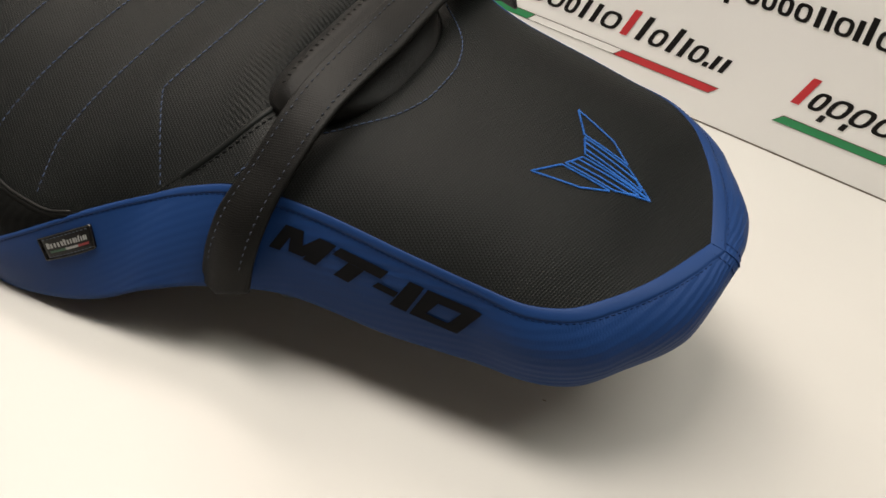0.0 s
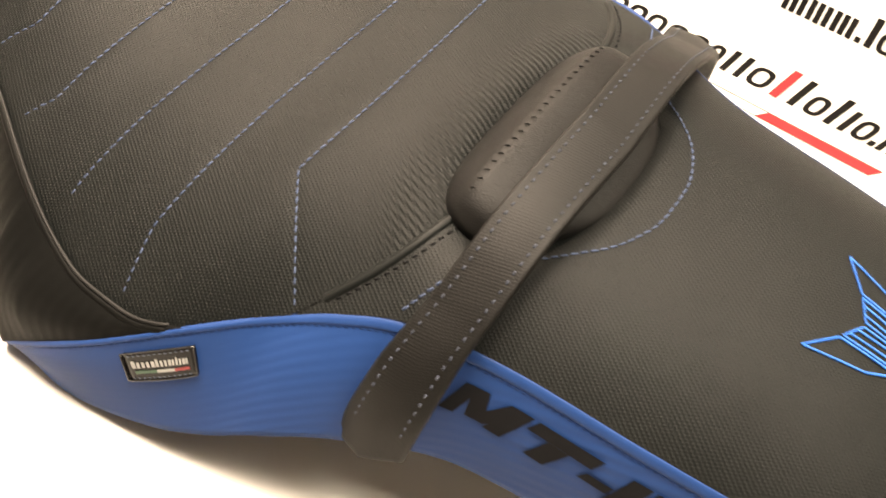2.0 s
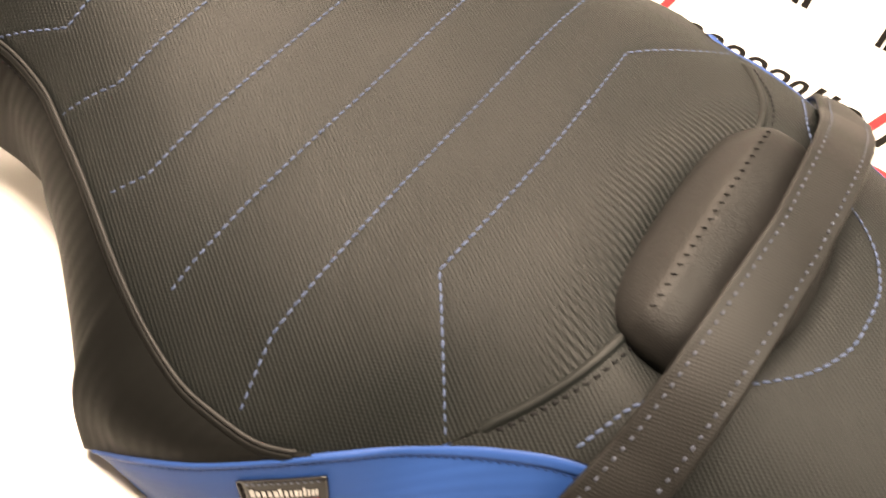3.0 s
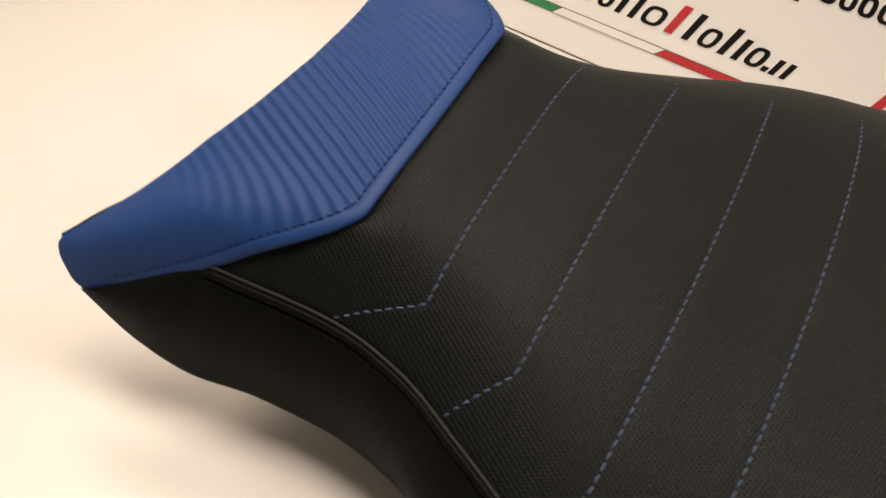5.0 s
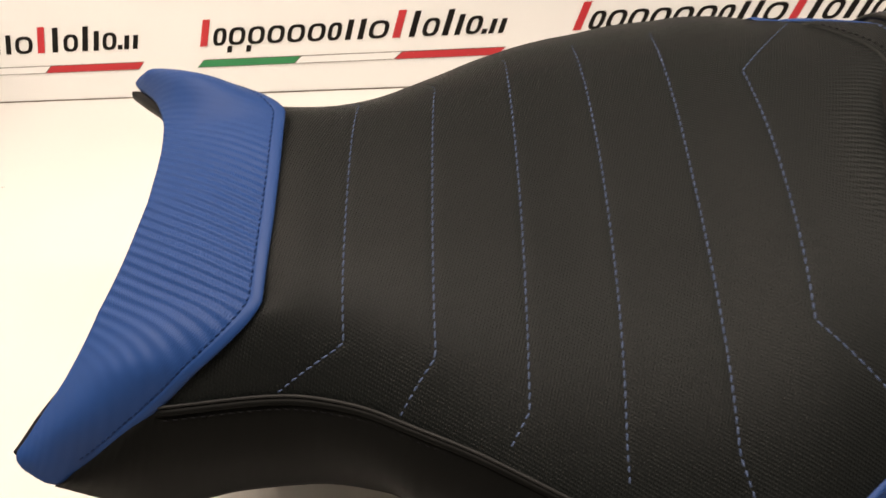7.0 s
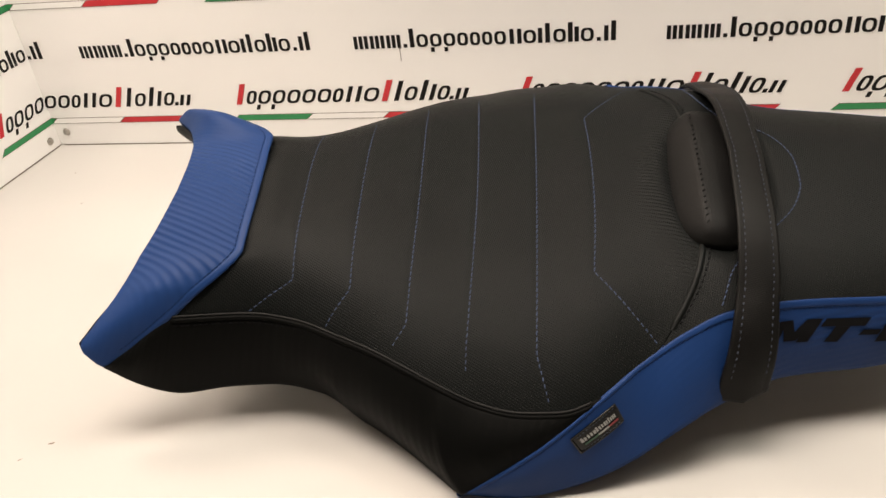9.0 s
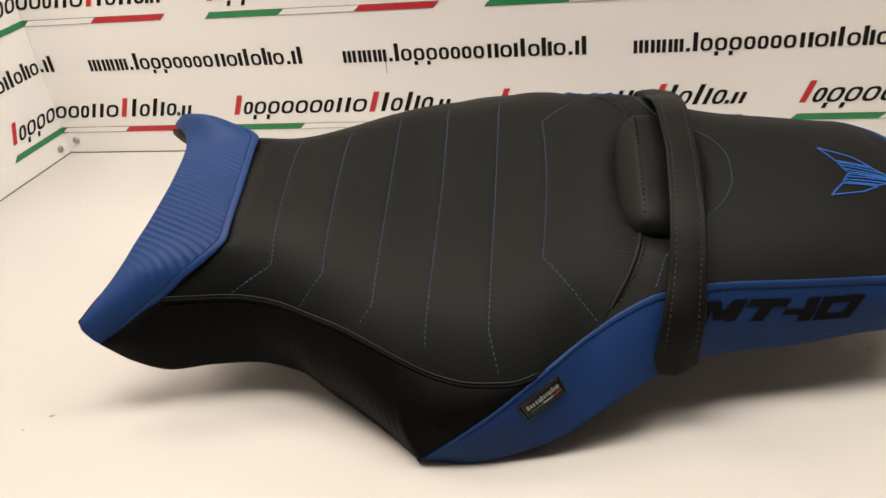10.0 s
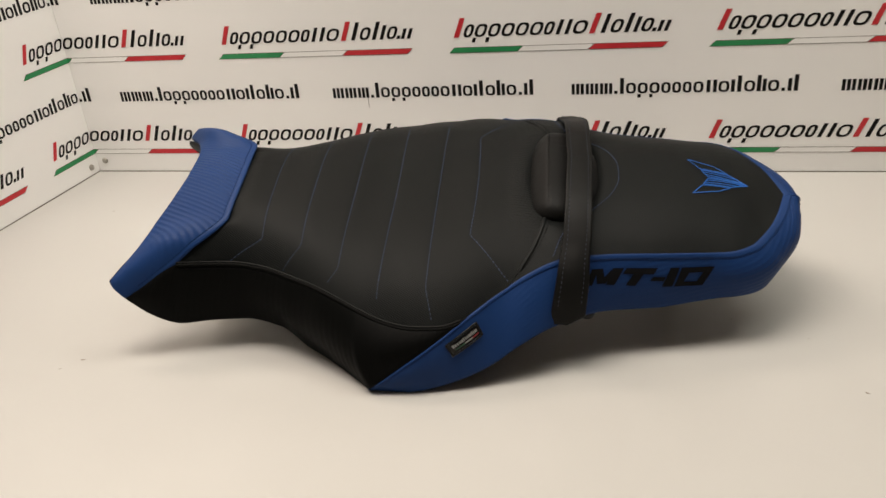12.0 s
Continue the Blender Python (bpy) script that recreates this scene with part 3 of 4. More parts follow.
def along_nose(w, inset, lift):
    """A point of the nose panel, inset square to its rear edge."""
    e = 0.0015
    edge = nose_point(0.0, w)
    run = (nose_point(0.0, min(w + 2 * e, NOSE_END)) - nose_point(0.0, max(w - 2 * e, -NOSE_END))).normalized()
    inward = nose_point(0.05, w) - edge
    inward = (inward - run * inward.dot(run)).normalized()
    goal = edge + inward * inset
    a, x = 0.0, w
    for _ in range(6):
        here = nose_point(a, x)
        ga, gx = (nose_point(a + 0.01, x) - here) / 0.01, (nose_point(a, x + 0.0005) - here) / 0.0005
        gap = goal - here
        m = np.array([[ga.dot(ga), ga.dot(gx)], [ga.dot(gx), gx.dot(gx)]])
        step = np.linalg.solve(m, [gap.dot(ga), gap.dot(gx)])
        a, x = min(max(a + float(step[0]), 0.0), 0.9), min(max(x + float(step[1]), -NOSE_END), NOSE_END)
    return nose_point(a, x) + run.cross(inward).normalized() * (-lift if run.cross(inward).z < 0 else lift)


hem_ws = [w for w in ws if abs(w) < 0.1225]
pts = [[along_nose(w, x * 0.0056, z * 0.7 * min(1.0, (0.1228 - abs(w)) / 0.01) - 0.0004 * max(0.0, (abs(w) - 0.112) / 0.011)) for x, z in HEM] for w in hem_ws]
seat_part("nose_hem", grid_bm(pts, [[(0.0, 0.0)] * len(HEM) for _ in pts]), BLUE_PLAIN, "folded blue hem", nose_panel)
seat_part("nose_stitch", stitch_bm([along_nose(w, 0.0064, 0.0001) for w in hem_ws if abs(w) < 0.119], lambda p: Vector((0, 0, 1)), 0.0036, 0.0025, 0.0003), NAVY_THREAD, "dark blue stitching", nose_panel)

# rider's cover
NA, NV = 260, 110
vs = [-1 + 2 * j / NV for j in range(NV + 1)]


def cover_start(v):
    a = abs(v) * 0.0960
    return rear_corner_s(a) - 0.001 - 0.008 * min(max((abs(v) - 0.5) / 0.3, 0.0), 1.0)


pts, uvs = [], []
for i in range(NA + 1):
    row, urow = [], []
    for v in vs:
        s = cover_start(v) + (seam_s(v) - cover_start(v)) * i / NA
        w = v * half_edge(s, v)
        row.append(top_point(s, w, -0.0038 * (1 - min(max((abs(v) - 0.58) / 0.12, 0.0), 1.0)) * math.exp(-((s - cover_start(v)) / 0.011) ** 2)))
        urow.append((w, s))
    pts.append(row)
    uvs.append(urow)
rider = seat_part("rider_cover", grid_bm(pts, uvs, flip=True), BLACK_VINYL, "black carbon-weave vinyl saddle cover")
for k, (s0, run, s1, w1, bow) in enumerate(CHEVRONS):
    line = [top_point(chevron_s(k, w), w, 0.0001) for w in np.linspace(-w1, w1 if k == 5 else run + 0.003, 120)]
    seat_part("chevron_stitch", stitch_bm(line, top_normal, 0.0046, 0.0037, 0.00035, sink=0.0004), BLUE_THREAD, "blue-grey thread stitch line", rider)

# pillion cover
NA, NV = 190, 100
vs = [-1 + 2 * j / NV for j in range(NV + 1)]
pts, uvs = [], []
for i in range(NA + 1):
    u = i / NA
    row, urow = [], []
    for v in vs:
        s = seam_s(v) + 0.0012 + (0.311 - seam_s(v) - 0.0012) * math.sin(u * math.pi / 2) ** 0.8
        w = v * half_edge(s, v)
        row.append(top_point(s, w))
        urow.append((w, s))
    pts.append(row)
    uvs.append(urow)
pillion = seat_part("pillion_cover", grid_bm(pts, uvs, flip=True), BLACK_PILLION, "black carbon-weave vinyl pillion cover")
seam_path = [top_point(seam_s(v), v * half_width(seam_s(v)), 0.0002) for v in np.linspace(-0.96, 0.96, 90)]
ends = [seam_path[i] + Vector((0.003, -0.006 * j, -0.008)) for i, j in ((0, -1), (-1, 1))]
seat_part("cross_seam", tube_bm([ends[0] - Vector((0, 0, 0.0014))] + [p - Vector((0, 0, 0.0014)) for p in seam_path] + [ends[1] - Vector((0, 0, 0.0014))], 0.0025, 10), BLACK_VINYL, "raised black seam", pillion)
seat_part("seam_stitch", stitch_bm([top_point(seam_s(v) + 0.0055, v * half_edge(seam_s(v) + 0.0055, v), 0.0001) for v in np.linspace(-0.95, 0.95, 90)], top_normal, 0.0045, 0.0028, 0.0004), DARK_THREAD, "dark thread stitching", pillion)
moon_s = curve((0.0, 0.012, 0.025, 0.035, 0.045, 0.052, 0.070, 0.086, 0.0955, 0.111), (0.1468, 0.1462, 0.1420, 0.1365, 0.1275, 0.1200, 0.1000, 0.0890, 0.0855, 0.0795))
moon = [top_point(moon_s(abs(w)), w, 0.0002) for w in np.linspace(-0.107, 0.107, 160)]
seat_part("moon_stitch", stitch_bm(moon, top_normal, 0.0042, 0.0034, 0.00038), BLUE_THREAD, "curved blue-grey stitch line", pillion)

# side panels: upper edge U and lower edge D from the low tip to the tail, by position k along the panel
KN = tuple(range(14))
U_s = curve(KN, (-0.0938, -0.0443, 0.008, *RIM_S[11:]))
U_w = curve(KN, (0.2048, 0.1882, 0.1546, *RIM_W[11:]))
U_h = curve(KN, (-0.0778, -0.0463, -0.0240, *RIM_H[11:]))
D_s = curve(KN, (-0.0988, -0.0566, -0.0053, 0.0233, 0.0505, 0.0797, 0.1251, 0.1873, 0.2298, 0.2589, 0.2840, 0.3015, 0.3232, 0.3285))
D_w = curve(KN, (0.2000, 0.2033, 0.1935, 0.1826, 0.1692, 0.1521, 0.1291, 0.1178, 0.1086, 0.1025, 0.0873, 0.0653, 0.0367, 0.0))
D_h = curve(KN, (-0.0868, -0.0845, -0.0760, -0.0677, -0.0550, -0.0500, -0.0545, -0.0604, -0.0604, -0.0631, -0.0686, -0.0673, -0.0534, -0.0340))


def side_point(k, b, sign, lift=0.0):
    """b: 0 at the upper edge, 1 at the lower edge, past 1 turned under."""
    u, d = Vector((U_s(k), U_w(k), U_h(k))), Vector((D_s(k), D_w(k), D_h(k)))
    bb = min(b, 1.0)
    p = u.lerp(d, bb)
    tailward = min(max((k - 8.0) / 2.5, 0.0), 1.0)
    e = 0.15
    run = Vector((U_s(min(k + e, 13)) - U_s(max(k - e, 0)), U_w(min(k + e, 13)) - U_w(max(k - e, 0))))
    out = Vector((-run.y, run.x * min(1.0, (13 - k) / 0.8), 0.25 * run.length)).normalized() if k > 5 else Vector((0.0, 0.97, 0.25))
    p += out * ((0.0035 + 0.0105 * tailward * (1 - 0.55 * min(max((k - 11.2) / 1.5, 0.0), 1.0)) * (1.0 if sign < 0 else 1 - 0.05 * min(1.0, 13 - k))) * math.sin(math.pi * bb ** 0.9) * min(1.0, (d - u).length / 0.03) + lift)
    if b > 1:
        c = b - 1
        p += Vector((-0.012 * c * tailward, -0.016 * c * (1 - 0.6 * tailward), -0.0015 * math.sin(c * math.pi)))
    p.y *= sign
    if sign > 0:
        p.y *= (half_edge(U_s(k), 1.0) / half_width(U_s(k)) if k < 12.9 else 0.9) - 0.07 * bb * tailward
        p.z -= tail_roll(U_s(k), 1.0) * (1 - 0.5 * bb)
        p = fall_away(p)
    return p


ks = [13 * i / 240 for i in range(241)]
bs = [i / 20 for i in range(21)] + [1.15, 1.4, 1.7, 2.0]
arc = [0.0]
for a, b in zip(ks, ks[1:]):
    arc.append(arc[-1] + (side_point(b, 0.5, 1) - side_point(a, 0.5, 1)).length)


side_panels = {}
for sign in (-1, 1):
    pts = [[side_point(k, b, sign) for b in bs] for k in ks]
    uvs = [[(a * 0.31 + b * 0.045, a) for b in bs] for a in arc]
    p = side_panels[sign] = seat_part("side_panel", grid_bm(pts, uvs, flip=sign > 0), BLUE_VINYL, "royal blue carbon-look vinyl side panel")
    rows = [[side_point(k, x * 0.0050 / max(0.0058, (side_point(k, 1, 1) - side_point(k, 0, 1)).length), sign, z) for x, z in HEM] for k in ks[2:]]
    seat_part("hem", grid_bm(rows, [[(0.0, 0.0)] * len(HEM) for _ in rows], flip=sign > 0), BLUE_PLAIN, "folded blue hem", p)
    seat_part("hem_stitch", stitch_bm([side_point(k, 0.0055 / max(0.0058, (side_point(k, 1, 1) - side_point(k, 0, 1)).length), sign, 0.0001) for k in ks[14:236]], lambda q: Vector((0, sign * 0.9, 0.4)).normalized(), 0.0034, 0.0024, 0.00025), NAVY_THREAD, "dark blue stitching", p)
seat_part("tail_seam", tube_bm([side_point(13, b, 1, 0.0002) for b in np.linspace(0.02, 0.93, 20)], 0.0006, 8), BLUE_PLAIN, "raised seam down the tail", side_panels[-1])
for sign in (-1, 1):
    seat_part("tail_stitch", stitch_bm([side_point(12.86, b, sign, 0.0002) for b in np.linspace(0.10, 0.90, 20)], lambda q: Vector((0.9, 0, 0.4)).normalized(), 0.0034, 0.0026, 0.00028), NAVY_THREAD, "dark blue stitching", side_panels[sign])

# black flanks between the piping and the lower edge
pipe_w = half_width
PIPE0, PIPE1 = -0.302, 0.002
K_s = curve(range(9), (-0.3575, -0.3385, -0.3111, -0.278, -0.241, -0.2062, -0.1717, -0.1292, -0.0984))
K_w = curve(range(9), (0.1290, 0.1297, 0.1271, 0.1206, 0.1188, 0.1218, 0.1386, 0.1707, 0.1994))
K_h = curve(range(9), (-0.0306, -0.0543, -0.0724, -0.0749, -0.0748, -0.0838, -0.1020, -0.0955, -0.0868))


def flank_top(u):
    """Upper edge of the flank: forward along the nose panel's edge, then along the piping."""
    if u < 0.16:
        f = u / 0.16
        q = NOSE_END - 0.003 + (0.096 - NOSE_END + 0.003) * f
        under = nose_point(0.05, q) - Vector((0, 0, 0.0016))
        beside = Vector((rear_corner_s(q) + (PIPE0 - rear_corner_s(0.096)) * f, spread(q) + (0.1006 - spread(0.096)) * f, rear_h(q) + (RIM_H[0] - rear_h(0.096)) * f))
        return under.lerp(beside, f ** 4)
    s = PIPE0 + (PIPE1 - PIPE0) * (u - 0.16) / 0.84
    return Vector((s, pipe_w(s), rim_height(s)))


def flank_low(u):
    if u < 0.70:
        k = 8 * u / 0.70
        return Vector((K_s(k), K_w(k), K_h(k)))
    k = 1.92 * (u - 0.70) / 0.30
    return Vector((U_s(k), U_w(k), U_h(k)))


def flank_point(u, b, sign, lift=0.0):
    a, d = flank_top(u), flank_low(u)
    bb = min(b, 1.0)
    p = a.lerp(d, bb)
    g = min(max((u - 0.36) / 0.14, 0.0), 1.0)
    full = 0.009 + (0.010 if sign < 0 else 0.0) * g
    p += Vector((-0.3 * g, 0.7, 0.3 * (1 - g))) * (full * math.sin(math.pi * bb ** 0.75) * min(1.0, (d - a).length / 0.05) * (1.0 if sign < 0 or u < 0.2 else 0.2) + lift)
    if b > 1 and u < 0.71:
        p += Vector((0, -0.016 * (b - 1), -0.002 * math.sin((b - 1) * math.pi)))
    if sign > 0 and u >= 0.16:
        p.z -= (far_roll(a.x, a.y) + 0.003) * (1 - bb)
    p.y *= sign
    if sign > 0:
        p = fall_away(p)
    return p


us = [i / 200 for i in range(201)]
bs = [i / 26 for i in range(27)] + [1.15, 1.4, 1.7, 2.0]
for sign in (-1, 1):
    pts = [[flank_point(u, b, sign) for b in bs] for u in us]
    uvs = [[(u * 0.40 + b * 0.02, b * 0.06) for b in bs] for u in us]
    flank = seat_part("flank", grid_bm(pts, uvs, flip=sign > 0), BLACK_SIDE, "black carbon-look vinyl flank")
    path = [Vector((s, sign * (pipe_w(s) + 0.0006), rim_height(s) + 0.0008)) for s in np.linspace(PIPE0, PIPE1 - 0.008, 140)]
    if sign > 0:
        path = [fall_away(p - Vector((0, 0.002, far_roll(p.x, p.y) + 0.004))) for p in path]
    tucked = [path[0] + Vector((-0.006, 0, -0.006)), *path, path[-1] + Vector((0.002, -0.007 * sign, -0.006))]
    seat_part("piping", tube_bm(tucked, 0.0009, 10), PIPING, "thin black piping", flank)
    seat_part("welt", tube_bm([q + Vector((0, sign * 0.0018, -0.0022)) for q in tucked], 0.0018, 10), BLACK_SIDE, "flat folded welt below the piping", flank)
    seat_part("piping_stitch", stitch_bm([p + Vector((0, sign * 0.0048, -0.0050)) for p in path if p.x < -0.036], lambda q: Vector((0, sign * 0.7, 0.6)).normalized(), 0.0044, 0.0026, 0.0004), DARK_THREAD, "dark thread stitching", flank)

# cushion at the saddle's back, under the strap
bm = bmesh.new()
bmesh.ops.create_uvsphere(bm, u_segments=96, v_segments=48, radius=1.0)
for vtx in bm.verts:
    x, y, z = vtx.co
    f = lambda c, p: math.copysign(abs(c) ** p, c)
    sx, sy, sz = f(x, 0.62), f(y, 0.55), f(z, 0.62)
    s = 0.0925 + 0.0355 * sx
    w = 0.066 * sy * (1 - 0.42 * max(0.0, (s - 0.094) / 0.033))
    top = 0.0264 - 0.0135 * max(0.0, (s - 0.0775) / 0.047) ** 1.05 - 0.0125 * max(0.0, (0.0765 - s) / 0.0195) ** 1.1
    vtx.co = (s, w, 0.004 + (top - 0.004) * max(sz, -0.6) - 0.0006 * math.exp(-((s - 0.0770) / 0.0010) ** 2) * (sz > 0.2))
pad = seat_part("back_cushion", bm, BLACK_LEATHER, "padded black leather cushion with a centre seam")
crest = []
for w in np.linspace(-0.055, 0.055, 60):
    q = abs(w) / 0.066
    crest.append(Vector((0.0770, w, 0.004 + 0.0222 * (0.92 - q ** 3.64) ** 0.31 + 0.0003)))
seat_part("cushion_stitch", stitch_bm(crest, lambda p: Vector((0, 0, 1)), 0.0050, 0.0022, 0.0004, lean=1.2), DARK_THREAD, "dark cross stitches", pad)


# grab strap across the seat
strap_h = curve((0.0, 0.025, 0.05, 0.070, 0.092, 0.108, 0.120, 0.126, 0.136, 0.1452, 0.150), (0.0305, 0.0300, 0.0285, 0.0240, 0.0145, 0.0048, -0.0055, -0.0122, -0.0278, -0.0490, -0.0600))
strap_c = curve((0.0, 0.09, 0.112, 0.130, 0.1452), (0.1085, 0.1045, 0.1016, 0.0985, 0.0934))
strap_half = curve((0.0, 0.10, 0.145), (0.0125, 0.0134, 0.0172))


def strap_point(w, x, z):
    """x: -1 to 1 across the strap; z: lift off its middle surface."""
    q = abs(w)
    e = 0.0015
    n = Vector((0, strap_h(max(q - e, 0)) - strap_h(q + e), 2 * e)).normalized()
    n.y *= math.copysign(1, w)
    tilt = -0.0045 * x * (1 - min(1, q / 0.10)) + 0.005 * x * max(0.0, (q - 0.124) / 0.026)
    lean = math.copysign(0.0060 * x * min(max((q - 0.098) / 0.047, 0.0), 1.0), w)
    c = min(max((q - 0.098) / 0.040, 0.0), 1.0)
    clear = 0.0072 * (1 - 0.25 * x) * c * c * (3 - 2 * c)
    far = 0.0065 * min(max((w - 0.045) / 0.055, 0.0), 1.0)
    return Vector((strap_c(q) + x * strap_half(q), w - lean, strap_h(q) + tilt - far)) + n * (z + clear)


# even steps along the strap's own length
wf = np.linspace(-0.1452, 0.1452, 1200)
lens = np.r_[0, np.cumsum([(strap_point(b, 0, 0) - strap_point(a, 0, 0)).length for a, b in zip(wf, wf[1:])])]
wv = [float(np.interp(l, lens, wf)) for l in np.linspace(0, lens[-1], 170)]
prof = []
for i in range(24):
    a = 2 * math.pi * i / 24
    x, z = math.copysign(abs(math.cos(a)) ** 0.35, math.cos(a)), math.sin(a)
    prof.append((x, 0.0019 * math.copysign(abs(z) ** 0.7, z) * (1.0 + 0.22 * (abs(x) > 0.82)) - 0.0003 * (0.70 < abs(x) < 0.80)))
pts = [[strap_point(w, x, z) for x, z in prof] for w in wv]
uvs = [[(x * 0.013, l) for x, z in prof] for l in np.linspace(0, lens[-1], 170)]
bm = grid_bm(pts, uvs, flip=False, closed=True)
bmesh.ops.holes_fill(bm, edges=[e for e in bm.edges if e.is_boundary], sides=0)
bmesh.ops.recalc_face_normals(bm, faces=bm.faces[:])
strap = seat_part("grab_strap", bm, STRAP_VINYL, "black stitched vinyl grab strap")
for x in (-0.66, 0.66):
    def strap_normal(p):
        q = abs(p.y)
        n = Vector((0, strap_h(max(q - 0.0015, 0)) - strap_h(q + 0.0015), 0.003)).normalized()
        n.y *= math.copysign(1, p.y)
        return n

    seat_part("strap_stitch", stitch_bm([strap_point(w, x, 0.0021) for w in wv if abs(w) < 0.139], strap_normal, 0.0046, 0.0022, 0.00028), GREY_THREAD, "grey-blue stitch row", strap)

# embroidered arrow emblem on the pillion cover
SIDE = lambda y: [
    [(0.2175, 0.0260 * y), (0.2430, 0.0190 * y), (0.2560, 0.0105 * y), (0.2285, 0.0125 * y), (0.2175, 0.0260 * y)],
    [(0.2295, 0.0108 * y), (0.2575, 0.0088 * y), (0.2750, 0.0), (0.2350, 0.0012 * y), (0.2295, 0.0108 * y)],
    [(0.2310, 0.0080 * y), (0.2640, 0.0052 * y), (0.2690, 0.0016 * y), (0.2330, 0.0042 * y)],
]
bm = bmesh.new()
for y in (1, -1):
    for loop in SIDE(y):
        pts3 = []
        for a, b in zip(loop, loop[1:]):
            for i in range(8):
                u = i / 8
                pts3.append(top_point(a[0] + (b[0] - a[0]) * u, a[1] + (b[1] - a[1]) * u, 0.0003))
        pts3.append(top_point(loop[-1][0], loop[-1][1], 0.0003))
        run = stitch_bm(pts3, top_normal, 0.0007, 0.0016, 0.00028, 0.0001, 1.1)
        tmp = bpy.data.meshes.new("tmp")
        run.to_mesh(tmp)
        run.free()
        bm.from_mesh(tmp)
        bpy.data.meshes.remove(tmp)
seat_part("emblem", bm, EMBROIDERY, "bright blue embroidered arrow emblem", pillion)

# dark lettering on the side panels
LETTERS = [
    [(12, 0), (26, 0), (14, 36), (0, 36)], [(20, 0), (35, 0), (42, 33), (24, 33)], [(55, 0), (72, 0), (42, 33), (26, 33)], [(57, 0), (77, 0), (60, 36), (43, 36)],
    [(82, 0), (143, 0), (136, 11.9), (75, 11.9)], [(96, 12), (116, 12), (102, 36), (83, 36)],
    [(135, 17), (160, 17), (156, 25), (129, 25)],
    [(168, 0), (186, 0), (173, 36), (153, 36)],
    [(190, 0), (253, 0), (232, 10), (205, 10)], [(253, 0), (233, 36), (221, 27), (232, 10)], [(233, 36), (177, 36), (195, 27), (221, 27)], [(177, 36), (190, 0), (205, 10), (195, 27)],
]
S_TO_K = curve([U_s(k) for k in ks[1:]], ks[1:])


def letter_faces(sign):
    bm = bmesh.new()
    n = 8
    for a, c, d, e in LETTERS:
        rows = []
        for i in range(n + 1):
            u = i / n
            row = []
            for j in range(n + 1):
                v = j / n
                x = (a[0] * (1 - u) + c[0] * u) * (1 - v) + (e[0] * (1 - u) + d[0] * u) * v
                y = (a[1] * (1 - u) + c[1] * u) * (1 - v) + (e[1] * (1 - u) + d[1] * u) * v
                x = 253 - x if sign > 0 else x
                far, low = x / 253, y / 36
                along = (0.1127 + x * 0.000463) * (1 - low) + (0.1136 + x * 0.000451) * low
                row.append(bm.verts.new(side_point(S_TO_K(along), (0.206 + 0.047 * far) * (1 - low) + (0.459 + 0.182 * far) * low, sign, 0.0007)))
            rows.append(row)
        for i in range(n):
            for j in range(n):
                f = bm.faces.new([rows[i][j], rows[i + 1][j], rows[i + 1][j + 1], rows[i][j + 1]])
                f.normal_update()
                if f.normal.y * sign < 0:
                    f.normal_flip()
    return bm


for sign in (-1, 1):
    seat_part("lettering", letter_faces(sign), DECAL, "slanted black vinyl lettering", side_panels[sign])

# small maker's tag on the near side panel
def tag_point(x, y, lift):
    """x, y in 0..1 over the tag."""
    k = (1.481 + 0.629 * x) * (1 - y) + (1.673 + 0.768 * x) * y
    b = (0.191 - 0.034 * x) * (1 - y) + (0.490 - 0.077 * x) * y
    return side_point(k, b, -1, lift)


def tag_patch(x0, x1, y0, y1, lift, nx=12, ny=8):
    pts = [[tag_point(x0 + (x1 - x0) * i / nx, y0 + (y1 - y0) * j / ny, lift) for j in range(ny + 1)] for i in range(nx + 1)]
    bm = grid_bm(pts, None, flip=False)
    return bm


def tag_slab(x0, x1, y0, y1, lift, thick):
    bm = tag_patch(x0, x1, y0, y1, lift)
    ext = bmesh.ops.extrude_face_region(bm, geom=bm.faces[:])
    for g in ext["geom"]:
        if isinstance(g, bmesh.types.BMVert):
            g.co += Vector((0, -0.85, 0.5)) * thick
    bmesh.ops.recalc_face_normals(bm, faces=bm.faces[:])
    return bm


tag = seat_part("tag", tag_slab(0, 1, 0, 1, 0.0003, 0.0013), LABEL_BLACK, "small glossy black tag with white marks", side_panels[-1])
rimpath = [tag_point(x, y, 0.0015) for x, y in [(i / 14, 0) for i in range(15)] + [(1, j / 8) for j in range(1, 9)] + [(1 - i / 14, 1) for i in range(1, 15)] + [(0, 1 - j / 8) for j in range(1, 9)]]
seat_part("tag_rim", tube_bm(rimpath, 0.0005, 6), GLOSS_RESIN, "", tag)
bm = bmesh.new()
for i in range(14):
    x0 = 0.10 + i * 0.057
    src = tag_patch(x0, x0 + (0.036 if i % 4 else 0.045), 0.33 if i % 5 else 0.27, 0.53, 0.0021, 1, 2)
    tmp = bpy.data.meshes.new("tmp")
    src.to_mesh(tmp)
    src.free()
    bm.from_mesh(tmp)
    bpy.data.meshes.remove(tmp)
# tag stitching; its lighter grey thread colour stands in for glints on it
edge = [tag_point(x, y, 0.0018) for x, y in [(0.06 + 0.88 * i / 10, 0.10) for i in range(11)]]
seat_part("tag_stitch_glint", stitch_bm(edge, lambda q: Vector((0, -0.85, 0.5)), 0.0026, 0.0014, 0.00024), GREY_THREAD, "", tag)
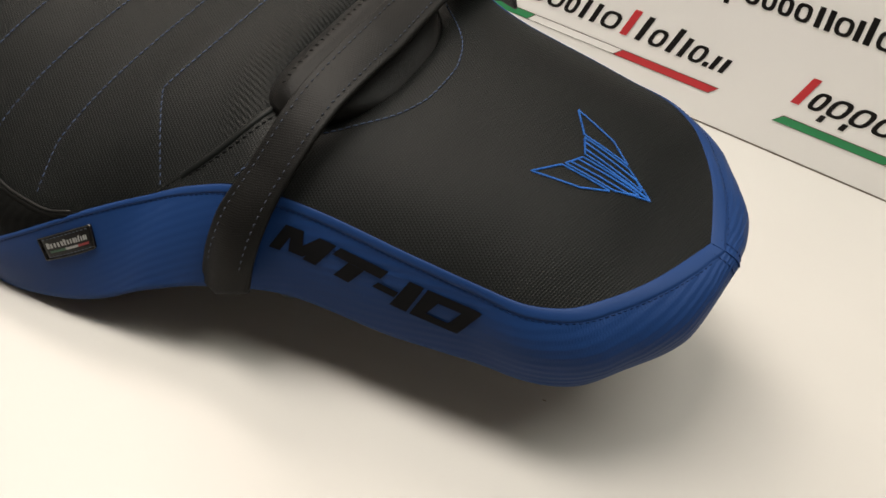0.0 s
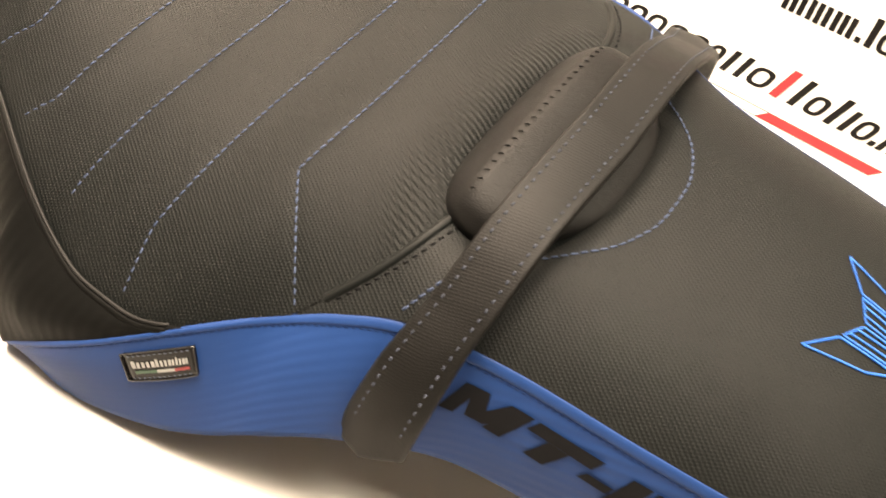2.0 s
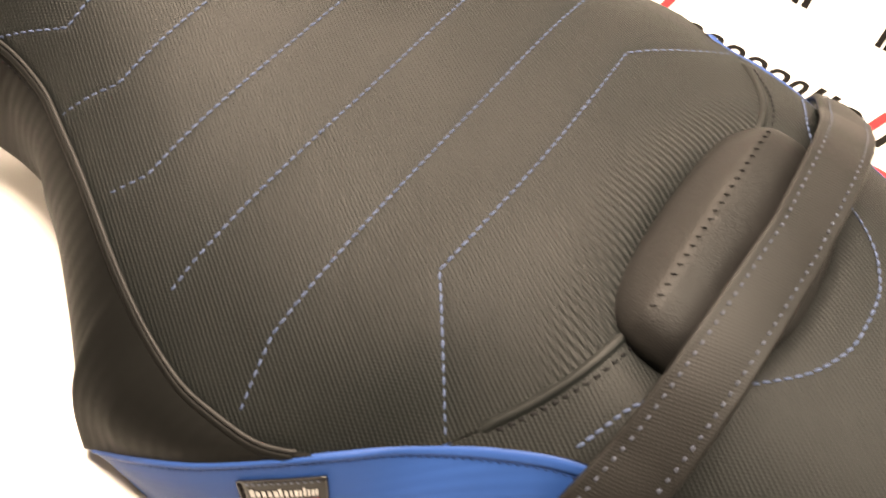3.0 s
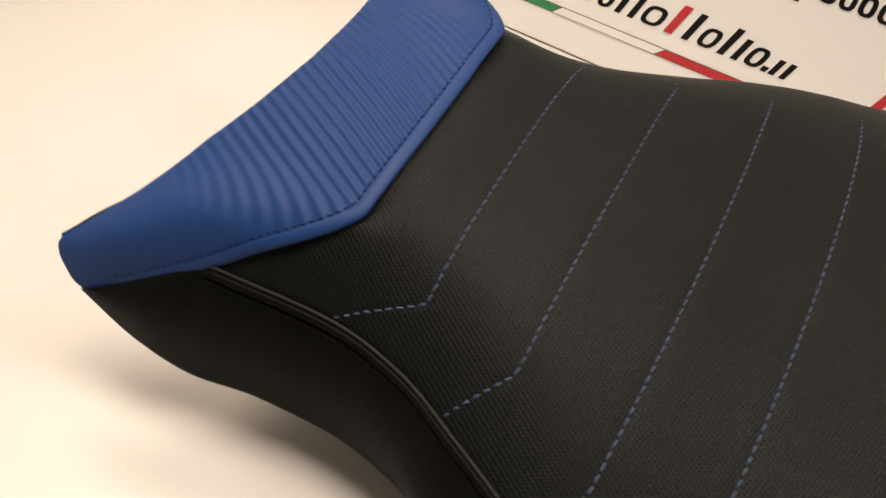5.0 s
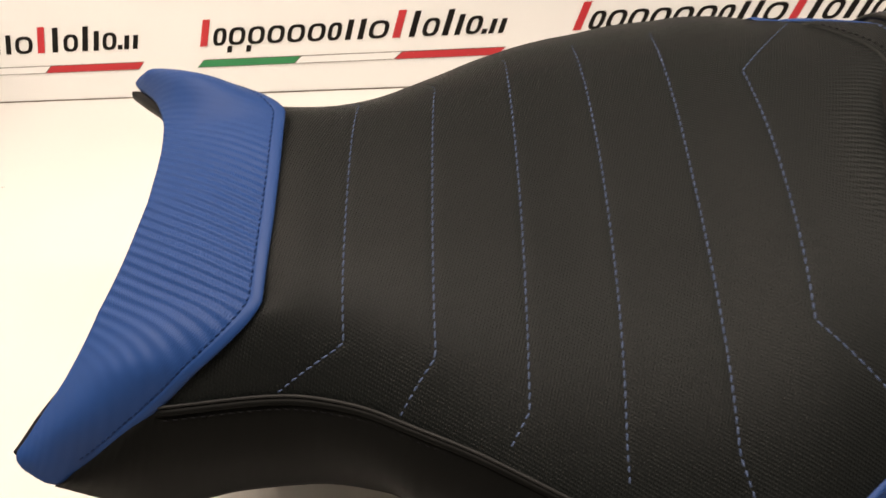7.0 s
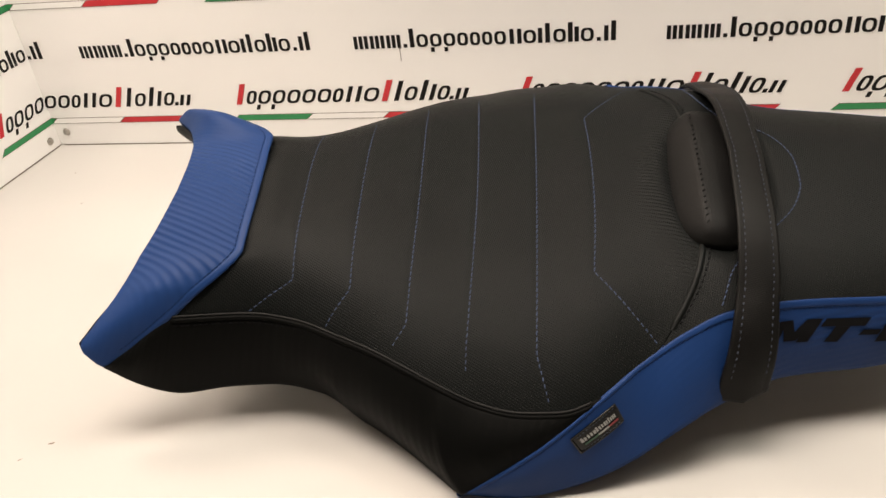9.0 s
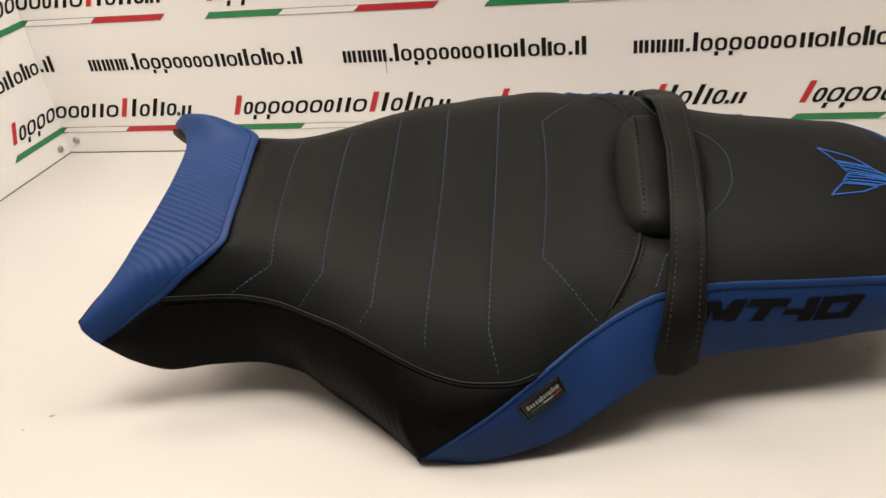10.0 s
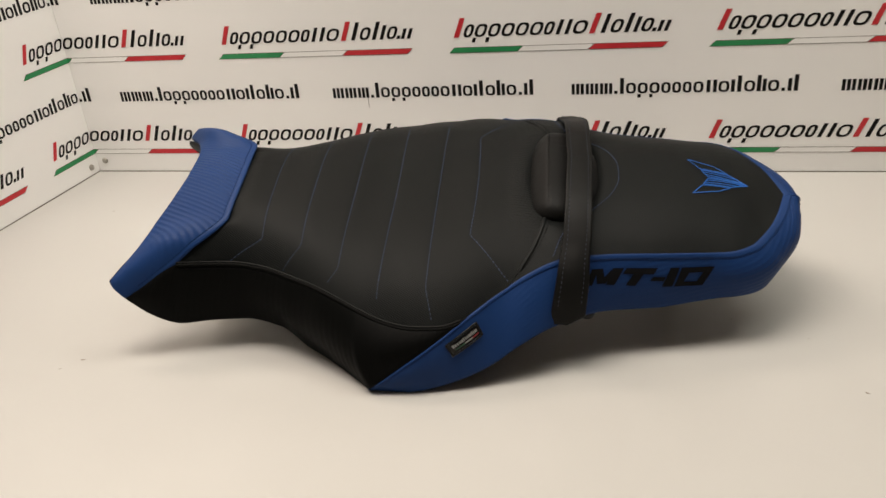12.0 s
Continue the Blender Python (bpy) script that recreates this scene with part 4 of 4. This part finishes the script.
edge = [tag_point(x, y, 0.0018) for x, y in [(0.06 + 0.88 * i / 10, 0.90) for i in range(11)]]
seat_part("tag_stitch_glint", stitch_bm(edge, lambda q: Vector((0, -0.85, 0.5)), 0.0026, 0.0014, 0.00024), GREY_THREAD, "", tag)
tagged(seat_part("tag_mark", bm, LABEL_WHITE, "white printed bars", tag), kind="stuff")
for x0, x1, m in ((0.12, 0.38, TAG_GREEN), (0.38, 0.64, LABEL_WHITE), (0.64, 0.90, TAG_RED)):
    seat_part("tag_stripe", tag_patch(x0, x1, 0.63, 0.73, 0.0021, 4, 1), m, "", tag)

# moulded base under the upholstery, and the rubber feet that it stands on
bm = bmesh.new()
outline = []
for i in range(60):
    u = 0.70 * i / 59
    p = flank_point(u, 1.0, 1)
    outline.append((max(p.x, -0.318 + 0.01 * u), p.y - 0.012, p.z + 0.003))
for i in range(1, 100):
    k = 0.2 + 12.6 * i / 99
    p = side_point(k, 1.0, 1)
    outline.append((p.x - 0.004 - 0.008 * (k > 10), max(p.y - 0.012, 0.0), p.z + 0.003))
rows = []
for x, y, z in outline:
    row = []
    for j in range(13):
        v = -1 + j / 6
        row.append(Vector((x, v * y, z + 0.022 * min(1.0, y / 0.1) * (1 - v * v))))
    rows.append(row)
base = seat_part("seat_base", grid_bm(rows), BLACK_PLASTIC, "black moulded plastic base")
rimrows = []
for w in np.linspace(-0.121, 0.121, 80):
    f = nose_point(1.3, w)
    e = min(max((abs(w) - 0.06) / 0.05, 0.0), 1.0)
    e = 0.0075 * e * e * (3 - 2 * e)
    rimrows.append([f + Vector((0.002, 0, 0.002)), f + Vector((-0.8 * e, 0, 0.0012 + 0.25 * e)), f + Vector((-e, 0, 0.0005)), f + Vector((-e * 1.1, 0, -0.004)), f + Vector((0.002 - e, 0, -0.010)), f + Vector((0.008, 0, -0.015)), f + Vector((0.030, 0, -0.018))])
seat_part("nose_rim", grid_bm(rimrows), RIM_PLASTIC, "black rim of the base", base)


def rubber_foot(s, w, h_top, radius):
    """A round rubber buffer from the base down to the table."""
    top = Vector((s, w, h_top))
    world_top = MIDDLE + TURN @ top
    bm = bmesh.new()
    ln = max(world_top.z - 0.0005, 0.01)
    bmesh.ops.create_cone(bm, cap_ends=True, segments=28, radius1=radius * 0.85, radius2=radius, depth=ln)
    bmesh.ops.bevel(bm, geom=[e for e in bm.edges if len(e.link_faces) == 2 and e.calc_face_angle(0) > 1.0], offset=0.002, segments=2, affect="EDGES")
    m = Matrix.Translation(world_top - Vector((0, 0, ln / 2)))
    bm.transform((Matrix.Translation(MIDDLE) @ TURN.to_4x4()).inverted() @ m)
    return seat_part("rubber_foot", bm, BLACK_PLASTIC, "black rubber buffer", base)


rubber_foot(0.02, -0.02, -0.045, 0.014)
rubber_foot(-0.20, 0.03, -0.05, 0.012)
rubber_foot(0.20, 0.02, -0.03, 0.012)
bm = bmesh.new()
bmesh.ops.create_uvsphere(bm, u_segments=24, v_segments=12, radius=1.0)
bm.transform(Matrix.Translation((0.1125, -0.117, -0.0675)) @ Matrix.Diagonal((0.0085, 0.009, 0.0065, 1)))
seat_part("mount_lug", bm, BLACK_PLASTIC, "black moulded lug", base)

# ---- specks and small scraps on the table ----
def speck(x, y, size, turn):
    bm = bmesh.new()
    bmesh.ops.create_icosphere(bm, subdivisions=2, radius=1.0)
    rng = random.Random(int(x * 1000))
    for vtx in bm.verts:
        vtx.co *= 1 + rng.uniform(-0.25, 0.25)
    bm.transform(pose(0, 0, 0, 0, 0, turn) @ Matrix.Diagonal((size, size * 0.35, size * 0.12, 1)))
    for vtx in bm.verts:
        vtx.co.z = max(vtx.co.z, 0.0)
    ob = part("dust_speck", bm, DUST)
    ob.location = (x, y, 0.0)
    return tagged(ob, "tiny brown dust speck lying on the white table", "speck", "specks on the table")


for x, y, size, turn in ((0.2925, -0.512, 0.0027, 20), (0.2757, -0.530, 0.0016, 40), (1.040, -0.416, 0.0012, 0), (1.0754, -0.499, 0.0022, -30), (0.064, -0.0765, 0.0014, 0), (0.114, -0.150, 0.0014, 35), (0.9704, -0.385, 0.0014, 10)):
    speck(x, y, size, turn)
